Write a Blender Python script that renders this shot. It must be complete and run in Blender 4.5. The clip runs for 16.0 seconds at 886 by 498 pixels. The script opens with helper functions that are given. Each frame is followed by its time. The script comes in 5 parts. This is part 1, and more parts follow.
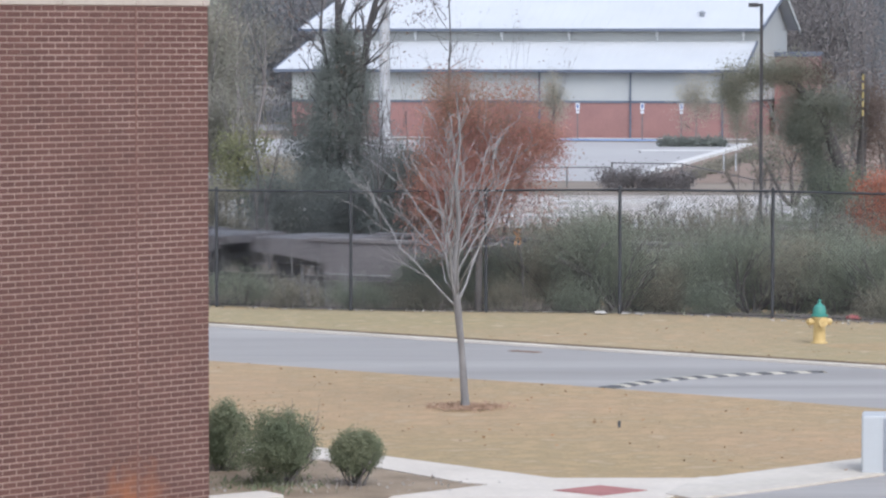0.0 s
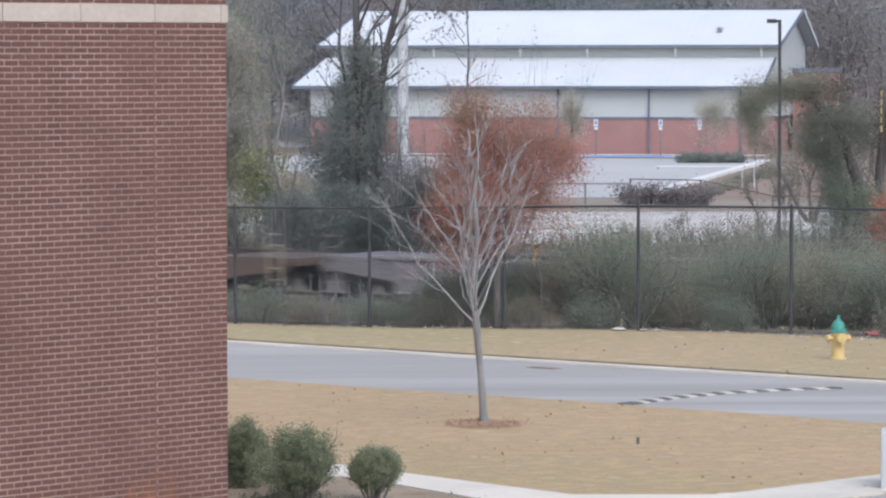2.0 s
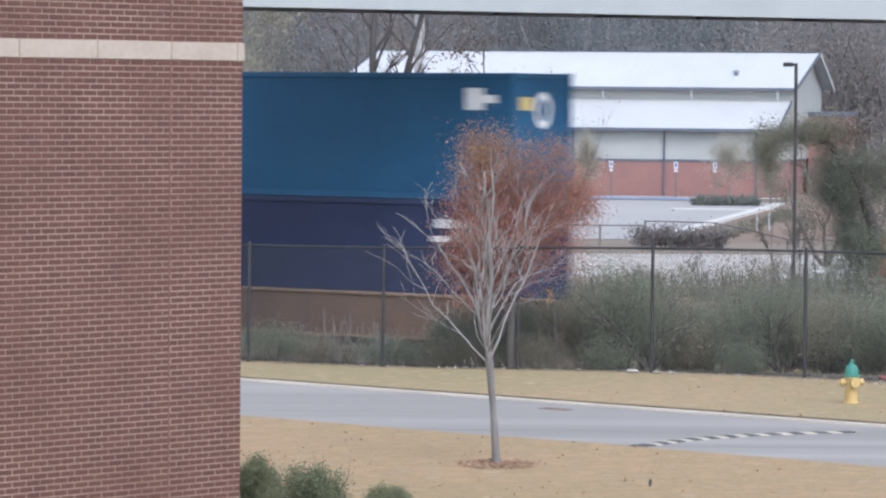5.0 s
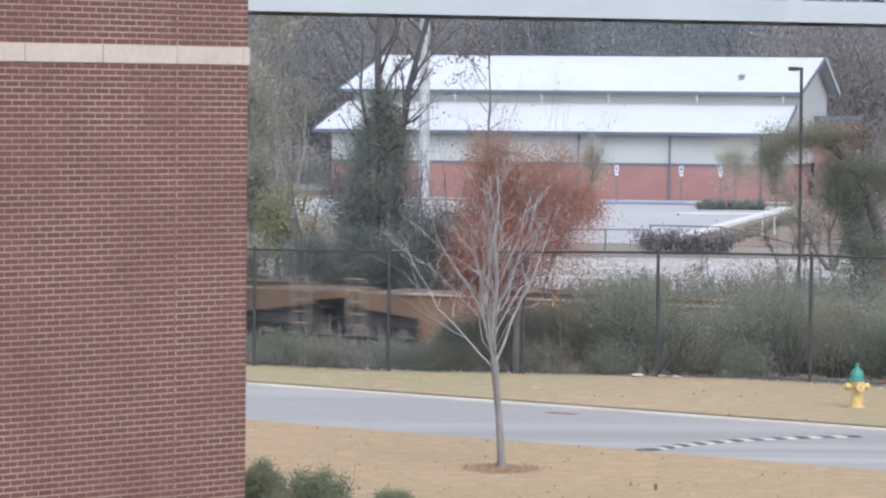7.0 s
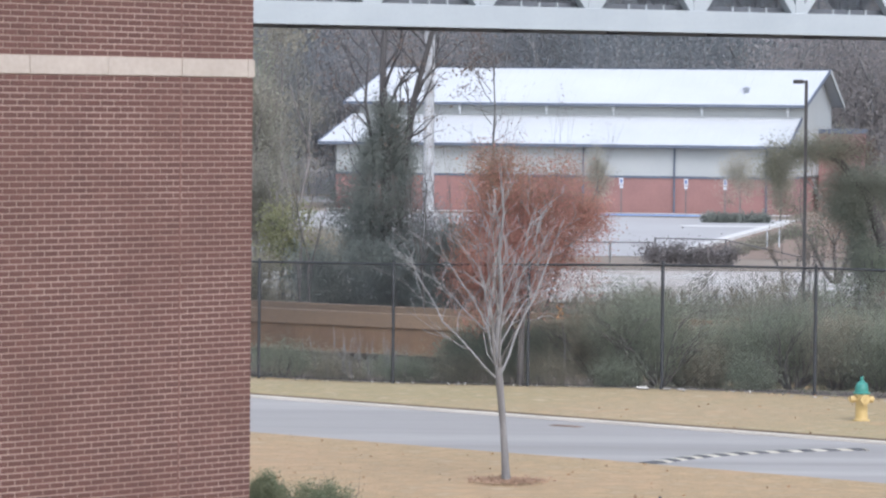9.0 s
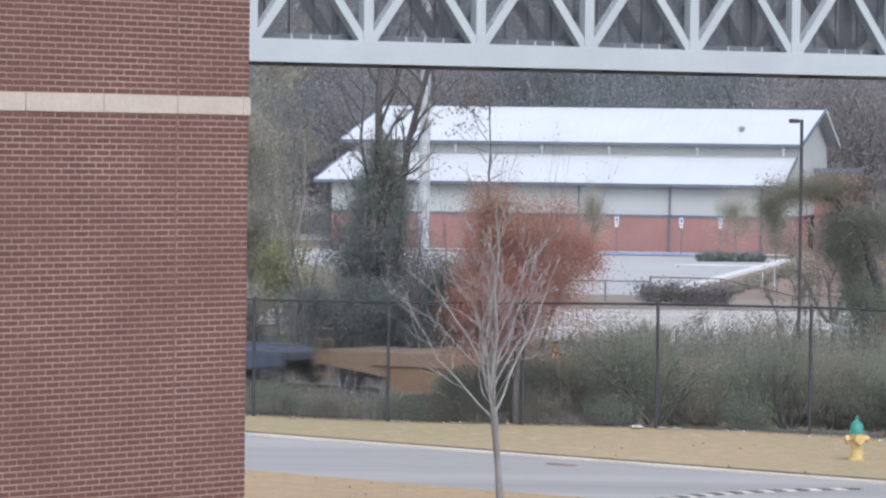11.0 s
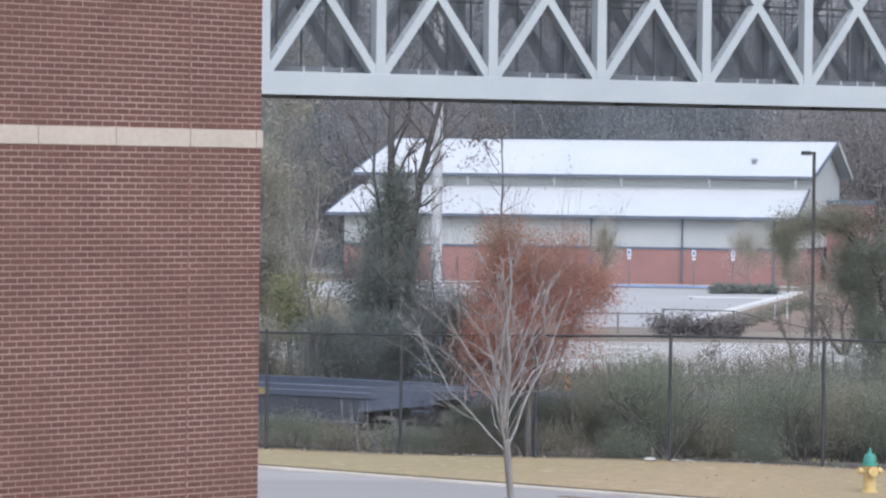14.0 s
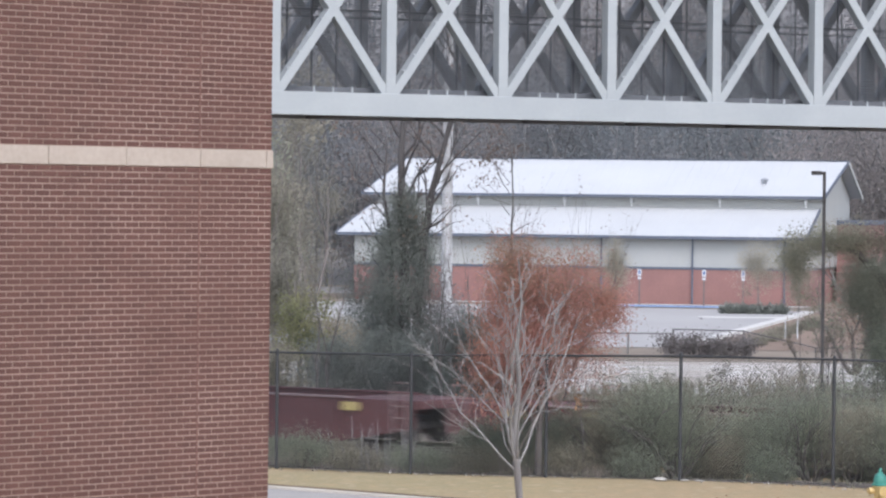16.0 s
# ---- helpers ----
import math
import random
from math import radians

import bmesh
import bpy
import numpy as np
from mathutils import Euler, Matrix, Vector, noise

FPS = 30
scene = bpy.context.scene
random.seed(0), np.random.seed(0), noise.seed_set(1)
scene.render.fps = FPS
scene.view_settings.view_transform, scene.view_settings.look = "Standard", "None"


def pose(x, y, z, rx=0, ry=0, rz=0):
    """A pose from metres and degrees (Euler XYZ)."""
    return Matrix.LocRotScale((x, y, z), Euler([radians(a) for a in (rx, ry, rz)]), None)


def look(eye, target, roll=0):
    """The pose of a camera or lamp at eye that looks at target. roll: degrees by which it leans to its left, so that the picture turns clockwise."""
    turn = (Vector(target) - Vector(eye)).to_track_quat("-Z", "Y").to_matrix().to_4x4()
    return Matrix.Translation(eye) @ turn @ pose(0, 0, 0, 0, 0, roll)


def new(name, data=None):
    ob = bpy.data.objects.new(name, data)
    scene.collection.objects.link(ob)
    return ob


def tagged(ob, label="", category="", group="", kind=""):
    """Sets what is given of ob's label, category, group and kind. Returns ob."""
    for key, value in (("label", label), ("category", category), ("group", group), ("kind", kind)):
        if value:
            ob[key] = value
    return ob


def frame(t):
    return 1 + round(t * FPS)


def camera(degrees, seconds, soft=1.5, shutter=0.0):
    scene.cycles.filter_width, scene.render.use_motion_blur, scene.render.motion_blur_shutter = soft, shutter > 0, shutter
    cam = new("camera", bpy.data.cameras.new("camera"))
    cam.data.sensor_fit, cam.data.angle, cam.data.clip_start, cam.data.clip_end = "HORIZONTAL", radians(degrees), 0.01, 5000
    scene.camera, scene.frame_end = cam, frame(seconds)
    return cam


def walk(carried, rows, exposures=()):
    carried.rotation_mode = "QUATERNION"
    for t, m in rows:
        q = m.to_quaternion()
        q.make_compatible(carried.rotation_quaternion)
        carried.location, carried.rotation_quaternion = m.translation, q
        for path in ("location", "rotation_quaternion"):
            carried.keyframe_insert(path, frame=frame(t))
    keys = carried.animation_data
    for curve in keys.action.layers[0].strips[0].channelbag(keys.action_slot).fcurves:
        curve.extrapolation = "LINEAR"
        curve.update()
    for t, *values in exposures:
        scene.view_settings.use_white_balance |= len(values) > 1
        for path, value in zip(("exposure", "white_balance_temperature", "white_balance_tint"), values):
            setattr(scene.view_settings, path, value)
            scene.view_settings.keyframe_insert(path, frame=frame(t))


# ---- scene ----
cam = camera(12.6, 16.0, soft=2.38, shutter=0.5)
EYE = 5.4
ROWS = [
    (0.0, 0.0000, -3.0717, 0.0000),
    (0.5, -0.0280, -3.0808, -0.0937),
    (1.0, -0.0402, -2.9619, -0.0554),
    (1.5, 0.1488, -2.8281, -0.0010),
    (2.0, 0.2595, -2.8351, 0.0858),
    (2.5, 0.3012, -2.7789, -0.0664),
    (3.0, 0.3251, -2.6731, -0.0166),
    (3.5, 0.3631, -2.5433, -0.0807),
    (4.0, 0.4020, -2.4216, -0.0696),
    (4.5, 0.4469, -2.3215, -0.4459),
    (7.0, 0.5666, -2.2060, -0.4945),
    (7.5, 0.5773, -2.2305, -0.4780),
    (8.0, 0.6001, -2.2244, -0.5370),
    (8.5, 0.6227, -2.1637, -0.5171),
    (9.0, 0.6352, -2.0274, -0.5498),
    (11.5, 0.5665, -1.3727, -0.7264),
    (12.0, 0.5922, -1.2837, -0.7132),
    (12.5, 0.6214, -1.2160, -0.7146),
    (13.0, 0.6748, -1.1500, -0.7325),
    (13.5, 0.7114, -1.0877, -0.7166),
    (14.0, 0.7491, -1.0166, -0.6242),
    (14.5, 0.7932, -0.9351, -0.6988),
    (15.0, 0.8437, -0.8559, -0.6820),
    (15.5, 0.8839, -0.7663, -0.6986),
    (16.0, 0.8943, -0.7333, -0.6187),
]
walk(cam, [(t, pose(0, 0, EYE, 90 + pitch, roll, yaw)) for t, yaw, pitch, roll in ROWS],
     exposures=[(0.0, 1.1, 5950, 12), (4.5, 1.12, 5950, 12), (7.0, 1.26, 5950, 12), (9.0, 1.23, 5950, 12), (12.5, 1.1, 5950, 12), (14.0, 1.12, 5900, 12), (15.0, 1.12, 5800, 12), (15.5, 1.12, 6000, 13), (16.0, 1.12, 6150, 14)])

# ---- light: a hazy overcast afternoon ----
world = bpy.data.worlds.new("sky")
scene.world = world
world.use_nodes = True
wn = world.node_tree.nodes
sky = wn.new("ShaderNodeTexSky")
sky.sky_type = "NISHITA"
sky.sun_disc = False
sky.sun_elevation = radians(45)
sky.sun_rotation = radians(160)
sky.dust_density = 1.5
sky.air_density = 1.0
soften = wn.new("ShaderNodeHueSaturation")
soften.inputs["Saturation"].default_value = 0.45
world.node_tree.links.new(sky.outputs[0], soften.inputs["Color"])
world.node_tree.links.new(soften.outputs[0], wn["Background"].inputs[0])
wn["Background"].inputs[1].default_value = 0.15
sun = new("sun", bpy.data.lights.new("sun", "SUN"))
sun.data.energy = 1.0
sun.data.angle = radians(35)
sun.data.color = (1.0, 0.97, 0.94)
sun.matrix_basis = look((0, 0, 0), (-0.3, 0.8, -0.85))


# ---- materials ----
def mat(name, a, b, scale=4.0, rough=0.8, bump=0.0, fine=None, metal=0.0, stretch=(1, 1, 1), island=0.0, c=None, spec=0.4, detail=6.0, amp=0.16, turn=0.0, thin=0.0):
    """A surface that wanders between colours a and b at one scale and is grained at a finer one."""
    m = bpy.data.materials.new(name)
    m.use_nodes = True
    n, k = m.node_tree.nodes, m.node_tree.links
    out = n["Principled BSDF"]
    out.inputs["Roughness"].default_value = rough
    out.inputs["Metallic"].default_value = metal
    out.inputs["Specular IOR Level"].default_value = spec
    co = n.new("ShaderNodeTexCoord")
    mp = n.new("ShaderNodeMapping")
    mp.inputs["Scale"].default_value = stretch
    mp.inputs["Rotation"].default_value = (0, 0, radians(turn))
    k.new(co.outputs["Object"], mp.inputs["Vector"])
    big = n.new("ShaderNodeTexNoise")
    big.inputs["Scale"].default_value = scale
    big.inputs["Detail"].default_value = detail
    k.new(mp.outputs[0], big.inputs["Vector"])
    ramp = n.new("ShaderNodeValToRGB")
    ramp.color_ramp.elements[0].position, ramp.color_ramp.elements[1].position = 0.3, 0.7
    ramp.color_ramp.elements[0].color, ramp.color_ramp.elements[1].color = (*a, 1), (*b, 1)
    if c:
        e = ramp.color_ramp.elements.new(0.5)
        e.color = (*c, 1)
    k.new(big.outputs["Fac"], ramp.inputs["Fac"])
    grain = n.new("ShaderNodeTexNoise")
    grain.inputs["Scale"].default_value = fine or scale * 14
    grain.inputs["Detail"].default_value = 4
    k.new(mp.outputs[0], grain.inputs["Vector"])
    hsv = n.new("ShaderNodeHueSaturation")
    k.new(ramp.outputs["Color"], hsv.inputs["Color"])
    level = n.new("ShaderNodeMapRange")
    level.inputs["To Min"].default_value, level.inputs["To Max"].default_value = 1 - amp, 1 + amp
    k.new(grain.outputs["Fac"], level.inputs["Value"])
    if island:
        geo = n.new("ShaderNodeNewGeometry")
        info = n.new("ShaderNodeObjectInfo")
        both = n.new("ShaderNodeMath")
        both.operation = "ADD"
        k.new(geo.outputs["Random Per Island"], both.inputs[0])
        k.new(info.outputs["Random"], both.inputs[1])
        wrap = n.new("ShaderNodeMath")
        wrap.operation = "FRACT"
        k.new(both.outputs[0], wrap.inputs[0])
        per = n.new("ShaderNodeMapRange")
        per.inputs["To Min"].default_value, per.inputs["To Max"].default_value = 1 - island, 1 + island
        k.new(wrap.outputs[0], per.inputs["Value"])
        mul = n.new("ShaderNodeMath")
        mul.operation = "MULTIPLY"
        k.new(level.outputs[0], mul.inputs[0])
        k.new(per.outputs[0], mul.inputs[1])
        k.new(mul.outputs[0], hsv.inputs["Value"])
    else:
        k.new(level.outputs[0], hsv.inputs["Value"])
    k.new(hsv.outputs["Color"], out.inputs["Base Color"])
    if bump:
        b_ = n.new("ShaderNodeBump")
        b_.inputs["Strength"].default_value = 0.6
        b_.inputs["Distance"].default_value = bump
        k.new(grain.outputs["Fac"], b_.inputs["Height"])
        k.new(b_.outputs[0], out.inputs["Normal"])
    if thin:
        # leaf surfaces lean towards the sky
        facing = n.new("ShaderNodeNewGeometry")
        lean = n.new("ShaderNodeVectorMath")
        lean.operation = "MULTIPLY_ADD"
        k.new(facing.outputs["Normal"], lean.inputs[0])
        lean.inputs[1].default_value = (0.5, 0.5, 0.5)
        lean.inputs[2].default_value = (0.0, -0.25, 0.55)
        unit = n.new("ShaderNodeVectorMath")
        unit.operation = "NORMALIZE"
        k.new(lean.outputs[0], unit.inputs[0])
        k.new(unit.outputs[0], out.inputs["Normal"])
        # light passes through leaves
        glow = n.new("ShaderNodeBsdfTranslucent")
        k.new(hsv.outputs["Color"], glow.inputs["Color"])
        mix = n.new("ShaderNodeMixShader")
        mix.inputs[0].default_value = thin
        k.new(out.outputs[0], mix.inputs[1])
        k.new(glow.outputs[0], mix.inputs[2])
        k.new(mix.outputs[0], n["Material Output"].inputs["Surface"])
    return m




def grass_material(name, a, b, c, bare):
    """Dormant lawn: straw, olive and bare patches at three scales."""
    m = mat(name, a, b, 2.3, 0.95, 0.03, fine=19, c=c, amp=0.42, detail=9.0)
    n, k = m.node_tree.nodes, m.node_tree.links
    out = n["Principled BSDF"]
    old = out.inputs["Base Color"].links[0].from_socket
    co = n.new("ShaderNodeTexCoord")
    wide = n.new("ShaderNodeTexNoise")
    wide.inputs["Scale"].default_value = 0.11
    wide.inputs["Detail"].default_value = 5
    k.new(co.outputs["Object"], wide.inputs["Vector"])
    tint = n.new("ShaderNodeValToRGB")
    tint.color_ramp.elements[0].position, tint.color_ramp.elements[1].position = 0.35, 0.65
    tint.color_ramp.elements[0].color, tint.color_ramp.elements[1].color = (0.93, 0.96, 0.88, 1), (1.06, 1.01, 1.0, 1)
    k.new(wide.outputs["Fac"], tint.inputs["Fac"])
    mul = n.new("ShaderNodeMix")
    mul.data_type, mul.blend_type = "RGBA", "MULTIPLY"
    mul.inputs["Factor"].default_value = 1.0
    k.new(old, mul.inputs["A"])
    k.new(tint.outputs["Color"], mul.inputs["B"])
    # thin worn spots
    spot = n.new("ShaderNodeTexNoise")
    spot.inputs["Scale"].default_value = 2.3
    spot.inputs["Detail"].default_value = 3
    k.new(co.outputs["Object"], spot.inputs["Vector"])
    thin = n.new("ShaderNodeMapRange")
    thin.inputs["From Min"].default_value, thin.inputs["From Max"].default_value = 0.56, 0.7
    k.new(spot.outputs["Fac"], thin.inputs["Value"])
    worn = n.new("ShaderNodeMix")
    worn.data_type = "RGBA"
    k.new(thin.outputs[0], worn.inputs["Factor"])
    k.new(mul.outputs["Result"], worn.inputs["A"])
    worn.inputs["B"].default_value = (*bare, 1)
    k.new(worn.outputs["Result"], out.inputs["Base Color"])
    return m


M_GRASS = grass_material("dormant_grass", (0.361, 0.250, 0.141), (0.228, 0.176, 0.095), (0.294, 0.212, 0.119), (0.355, 0.262, 0.16))
M_VERGE = grass_material("olive_verge_grass", (0.340, 0.249, 0.144), (0.225, 0.187, 0.101), (0.276, 0.218, 0.125), (0.386, 0.299, 0.192))
M_ROAD = mat("asphalt", (0.218, 0.206, 0.191), (0.302, 0.285, 0.265), 0.7, 0.85, 0.004, fine=20, stretch=(0.06, 1.0, 1.0), turn=39.6)
M_LOT = mat("far_asphalt", (0.29, 0.28, 0.27), (0.335, 0.325, 0.315), 0.06, 0.9, amp=0.06)
M_CONC = mat("concrete", (0.432, 0.389, 0.334), (0.526, 0.477, 0.410), 0.8, 0.9, 0.003, fine=18)
M_PALECONC = mat("pale_new_concrete", (0.47, 0.46, 0.435), (0.54, 0.525, 0.5), 0.5, 0.9)
M_KERB = mat("kerb_concrete", (0.400, 0.364, 0.309), (0.500, 0.458, 0.394), 0.7, 0.9, 0.003)
M_BRICK = mat("red_brick", (0.084, 0.038, 0.030), (0.108, 0.050, 0.0395), 2.5, 0.9, 0.004, fine=40, island=0.09)
M_MORTAR = mat("mortar", (0.227, 0.159, 0.126), (0.377, 0.280, 0.231), 0.7, 0.95, 0.003)
M_STONE = mat("cast_stone", (0.31, 0.26, 0.215), (0.37, 0.315, 0.265), 1.2, 0.85, 0.002, island=0.04)
M_WHITE = mat("white_paint", (0.335, 0.348, 0.352), (0.37, 0.382, 0.386), 1.0, 0.5, 0.0, amp=0.04)
M_BRIDGEGREY = mat("bluish_grey", (0.19, 0.203, 0.222), (0.24, 0.255, 0.275), 1.0, 0.6)
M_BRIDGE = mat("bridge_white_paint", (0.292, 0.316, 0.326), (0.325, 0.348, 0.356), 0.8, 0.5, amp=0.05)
M_MESH = mat("dark_mesh_steel", (0.085, 0.09, 0.1), (0.125, 0.13, 0.14), 2.0, 0.6, metal=0.3)
M_BLACK = mat("black_vinyl_steel", (0.028, 0.029, 0.032), (0.042, 0.044, 0.047), 3.0, 0.5)
M_BARK = mat("grey_bark", (0.128, 0.119, 0.115), (0.221, 0.212, 0.204), 6.0, 0.95, 0.01, stretch=(1, 1, 0.3), amp=0.25)
M_BARKD = mat("dark_bark", (0.108, 0.096, 0.090), (0.180, 0.162, 0.150), 3.0, 0.95, 0.01, stretch=(1, 1, 0.3))
M_LEAFO = mat("orange_leaf", (0.32, 0.15, 0.125), (0.41, 0.21, 0.145), 0.8, 0.8, island=0.18, c=(0.355, 0.17, 0.13), thin=0.4)
M_LEAFOG = mat("turning_leaf", (0.215, 0.16, 0.11), (0.27, 0.175, 0.125), 1.2, 0.8, island=0.2, thin=0.4)
M_LEAFG = mat("evergreen_leaf", (0.158, 0.175, 0.156), (0.21, 0.225, 0.196), 1.2, 0.7, island=0.15, thin=0.4)
M_LEAFB = mat("shrub_leaf", (0.104, 0.125, 0.07), (0.165, 0.172, 0.098), 1.2, 0.7, island=0.3, thin=0.25)
M_LEAFW = mat("wild_shrub_leaf", (0.225, 0.25, 0.18), (0.29, 0.305, 0.222), 0.8, 0.8, island=0.15, c=(0.255, 0.275, 0.2), thin=0.5)
M_LEAFY = mat("yellow_green_leaf", (0.170, 0.182, 0.097), (0.228, 0.216, 0.114), 0.8, 0.8, island=0.3, thin=0.4)
M_TWIG = mat("brown_twigs", (0.14, 0.13, 0.122), (0.2, 0.185, 0.175), 1.0, 0.95)
# distance haze is put into this colour: leaves lifted to a pale grey
M_WOOD = mat("hazed_woods_leaf", (0.222, 0.230, 0.240), (0.268, 0.268, 0.270), 0.05, 0.95, island=0.04, c=(0.243, 0.246, 0.248), thin=0.6)
M_ROOF = mat("white_metal_roof", (0.43, 0.44, 0.446), (0.466, 0.475, 0.477), 0.3, 0.45, amp=0.03)
M_PANEL = mat("cream_metal_siding", (0.31, 0.32, 0.312), (0.345, 0.352, 0.34), 0.3, 0.6, amp=0.03)
M_NAVY = mat("blue_trim", (0.078, 0.092, 0.125), (0.1, 0.117, 0.15), 0.5, 0.5)
M_FARBRICK = mat("far_brick", (0.222, 0.122, 0.112), (0.256, 0.14, 0.127), 0.6, 0.9)
M_HYEL = mat("hydrant_yellow", (0.42, 0.3, 0.115), (0.48, 0.35, 0.155), 6.0, 0.5)
M_HGRN = mat("hydrant_green", (0.03, 0.16, 0.13), (0.05, 0.21, 0.165), 6.0, 0.5)
M_RUBBER = mat("black_rubber", (0.05, 0.05, 0.052), (0.08, 0.08, 0.08), 5.0, 0.9)
M_STRIPE = mat("yellow_white_stripe", (0.34, 0.312, 0.25), (0.44, 0.405, 0.335), 5.0, 0.8)
M_DOME = mat("red_tactile", (0.25, 0.1, 0.09), (0.31, 0.13, 0.115), 2.0, 0.85)
M_MULCH = mat("pine_mulch", (0.27, 0.18, 0.125), (0.34, 0.23, 0.155), 3.0, 0.95, 0.02)
M_EARTH = mat("bed_earth", (0.16, 0.118, 0.077), (0.26, 0.2, 0.135), 1.5, 0.95, 0.02, fine=16)
M_GRAVEL = mat("ballast", (0.12, 0.1, 0.09), (0.19, 0.155, 0.135), 2.0, 0.95, 0.02)
M_STEEL = mat("rail_steel", (0.2, 0.18, 0.16), (0.3, 0.27, 0.24), 2.0, 0.5, metal=0.8)
M_DARK = mat("underframe_black", (0.09, 0.088, 0.09), (0.15, 0.138, 0.132), 2.0, 0.9)
M_CARBROWN = mat("rusty_orange_paint", (0.165, 0.105, 0.07), (0.25, 0.16, 0.095), 1.1, 0.8, stretch=(1.0, 1.0, 0.4), amp=0.3)
M_CARTAN = mat("ochre_paint", (0.220, 0.154, 0.105), (0.270, 0.187, 0.121), 0.5, 0.8, stretch=(0.5, 0.5, 1.5))
M_CARGREY = mat("weathered_grey_paint", (0.155, 0.142, 0.14), (0.218, 0.2, 0.196), 0.6, 0.8, stretch=(0.5, 0.5, 1.5))
M_CARRED = mat("oxide_red_paint", (0.108, 0.051, 0.053), (0.145, 0.063, 0.063), 0.6, 0.8, stretch=(0.5, 0.5, 1.5))
M_BOXBLUE = mat("container_bright_blue", (0.012, 0.075, 0.16), (0.018, 0.095, 0.19), 0.5, 0.6)
M_BOXNAVY = mat("container_navy", (0.02, 0.03, 0.075), (0.028, 0.04, 0.095), 0.5, 0.6)
M_YELLOW = mat("safety_yellow", (0.5, 0.39, 0.14), (0.56, 0.45, 0.2), 3.0, 0.7)
M_PALE = mat("pale_marking", (0.6, 0.62, 0.64), (0.7, 0.7, 0.7), 3.0, 0.7)
M_SIGNBLUE = mat("sign_blue", (0.03, 0.07, 0.2), (0.04, 0.09, 0.25), 3.0, 0.5)
M_LINEBLUE = mat("blue_line_paint", (0.2, 0.32, 0.55), (0.28, 0.4, 0.6), 1.0, 0.8)
M_LITTER = mat("litter", (0.25, 0.235, 0.21), (0.34, 0.322, 0.295), 4.0, 0.8, island=0.2)
# the hillside floor has the haze in its base colour too
M_LITTERFLOOR = mat("hazed_leaf_litter", (0.234, 0.230, 0.230), (0.293, 0.277, 0.268), 0.15, 0.95)
M_SCRUB = mat("brown_scrub", (0.150, 0.122, 0.095), (0.215, 0.172, 0.128), 0.3, 0.95)
M_RAILSCRUB = mat("dark_weedy_soil", (0.13, 0.108, 0.095), (0.185, 0.155, 0.13), 0.6, 0.95, 0.02, fine=9, amp=0.3)
M_PALELOT = mat("pale_gravel", (0.28, 0.235, 0.185), (0.54, 0.525, 0.5), 0.3, 0.95, amp=0.35)
M_BANK = mat("mulch_bank", (0.155, 0.108, 0.08), (0.225, 0.16, 0.118), 0.2, 0.95, amp=0.25)
M_FAROLIVE = mat("olive_leaf", (0.194, 0.186, 0.151), (0.257, 0.237, 0.186), 0.3, 0.9, island=0.18, thin=0.4)
M_BROWNLEAF = mat("brown_leaf", (0.152, 0.118, 0.097), (0.221, 0.158, 0.124), 1.0, 0.9, island=0.25, thin=0.4)
M_GREYWEED = mat("dry_weeds", (0.264, 0.224, 0.192), (0.356, 0.311, 0.264), 1.0, 0.95, island=0.2, thin=0.4)
M_GREENWEED = mat("green_weeds", (0.19, 0.192, 0.135), (0.262, 0.25, 0.182), 1.0, 0.95, island=0.2, thin=0.4)
M_POLE = mat("weathered_concrete_pole", (0.2, 0.2, 0.2), (0.44, 0.44, 0.44), 1.6, 0.85, stretch=(1, 1, 0.6), amp=0.2)
M_LEAFVINE = mat("vine_leaf", (0.225, 0.242, 0.195), (0.3, 0.3, 0.235), 0.8, 0.8, island=0.2, thin=0.4)
M_VINETAN = mat("fading_vine_leaf", (0.255, 0.255, 0.192), (0.355, 0.33, 0.25), 1.6, 0.8, island=0.2, c=(0.3, 0.288, 0.215), thin=0.5)
M_LEAFWB = mat("browning_shrub_leaf", (0.230, 0.218, 0.155), (0.287, 0.259, 0.190), 0.8, 0.8, island=0.2, thin=0.4)
M_RUST = mat("rusty_iron", (0.17, 0.125, 0.1), (0.22, 0.16, 0.125), 4.0, 0.9)
# evergreen and rusty stands, both paled by haze painted into the colour
M_WOODG = mat("hazed_woods_evergreen", (0.185, 0.203, 0.212), (0.225, 0.239, 0.240), 0.05, 0.95, island=0.04, thin=0.6)
M_WOODR = mat("hazed_woods_rust", (0.275, 0.255, 0.246), (0.315, 0.28, 0.262), 0.05, 0.95, island=0.04, thin=0.6)
M_HEDGE = mat("dark_hedge_leaf", (0.15, 0.138, 0.134), (0.2, 0.182, 0.175), 0.8, 0.9, island=0.15, thin=0.4)
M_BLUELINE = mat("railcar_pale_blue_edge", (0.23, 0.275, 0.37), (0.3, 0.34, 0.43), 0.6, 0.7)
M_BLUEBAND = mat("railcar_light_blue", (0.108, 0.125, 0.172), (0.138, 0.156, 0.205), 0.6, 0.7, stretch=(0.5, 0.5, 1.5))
# the shadow below the light band is put into this darker blue
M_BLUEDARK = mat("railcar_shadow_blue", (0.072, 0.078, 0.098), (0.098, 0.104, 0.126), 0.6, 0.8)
M_SEALANT = mat("brown_sealant", (0.13, 0.07, 0.055), (0.17, 0.09, 0.07), 3.0, 0.8)
M_IVYBARK = mat("shaded_dark_bark", (0.062, 0.058, 0.058), (0.1, 0.094, 0.092), 3.0, 0.95, 0.01, stretch=(1, 1, 0.3))
M_LIMB = mat("pale_limb_bark", (0.202, 0.193, 0.189), (0.294, 0.285, 0.276), 4.0, 0.95)
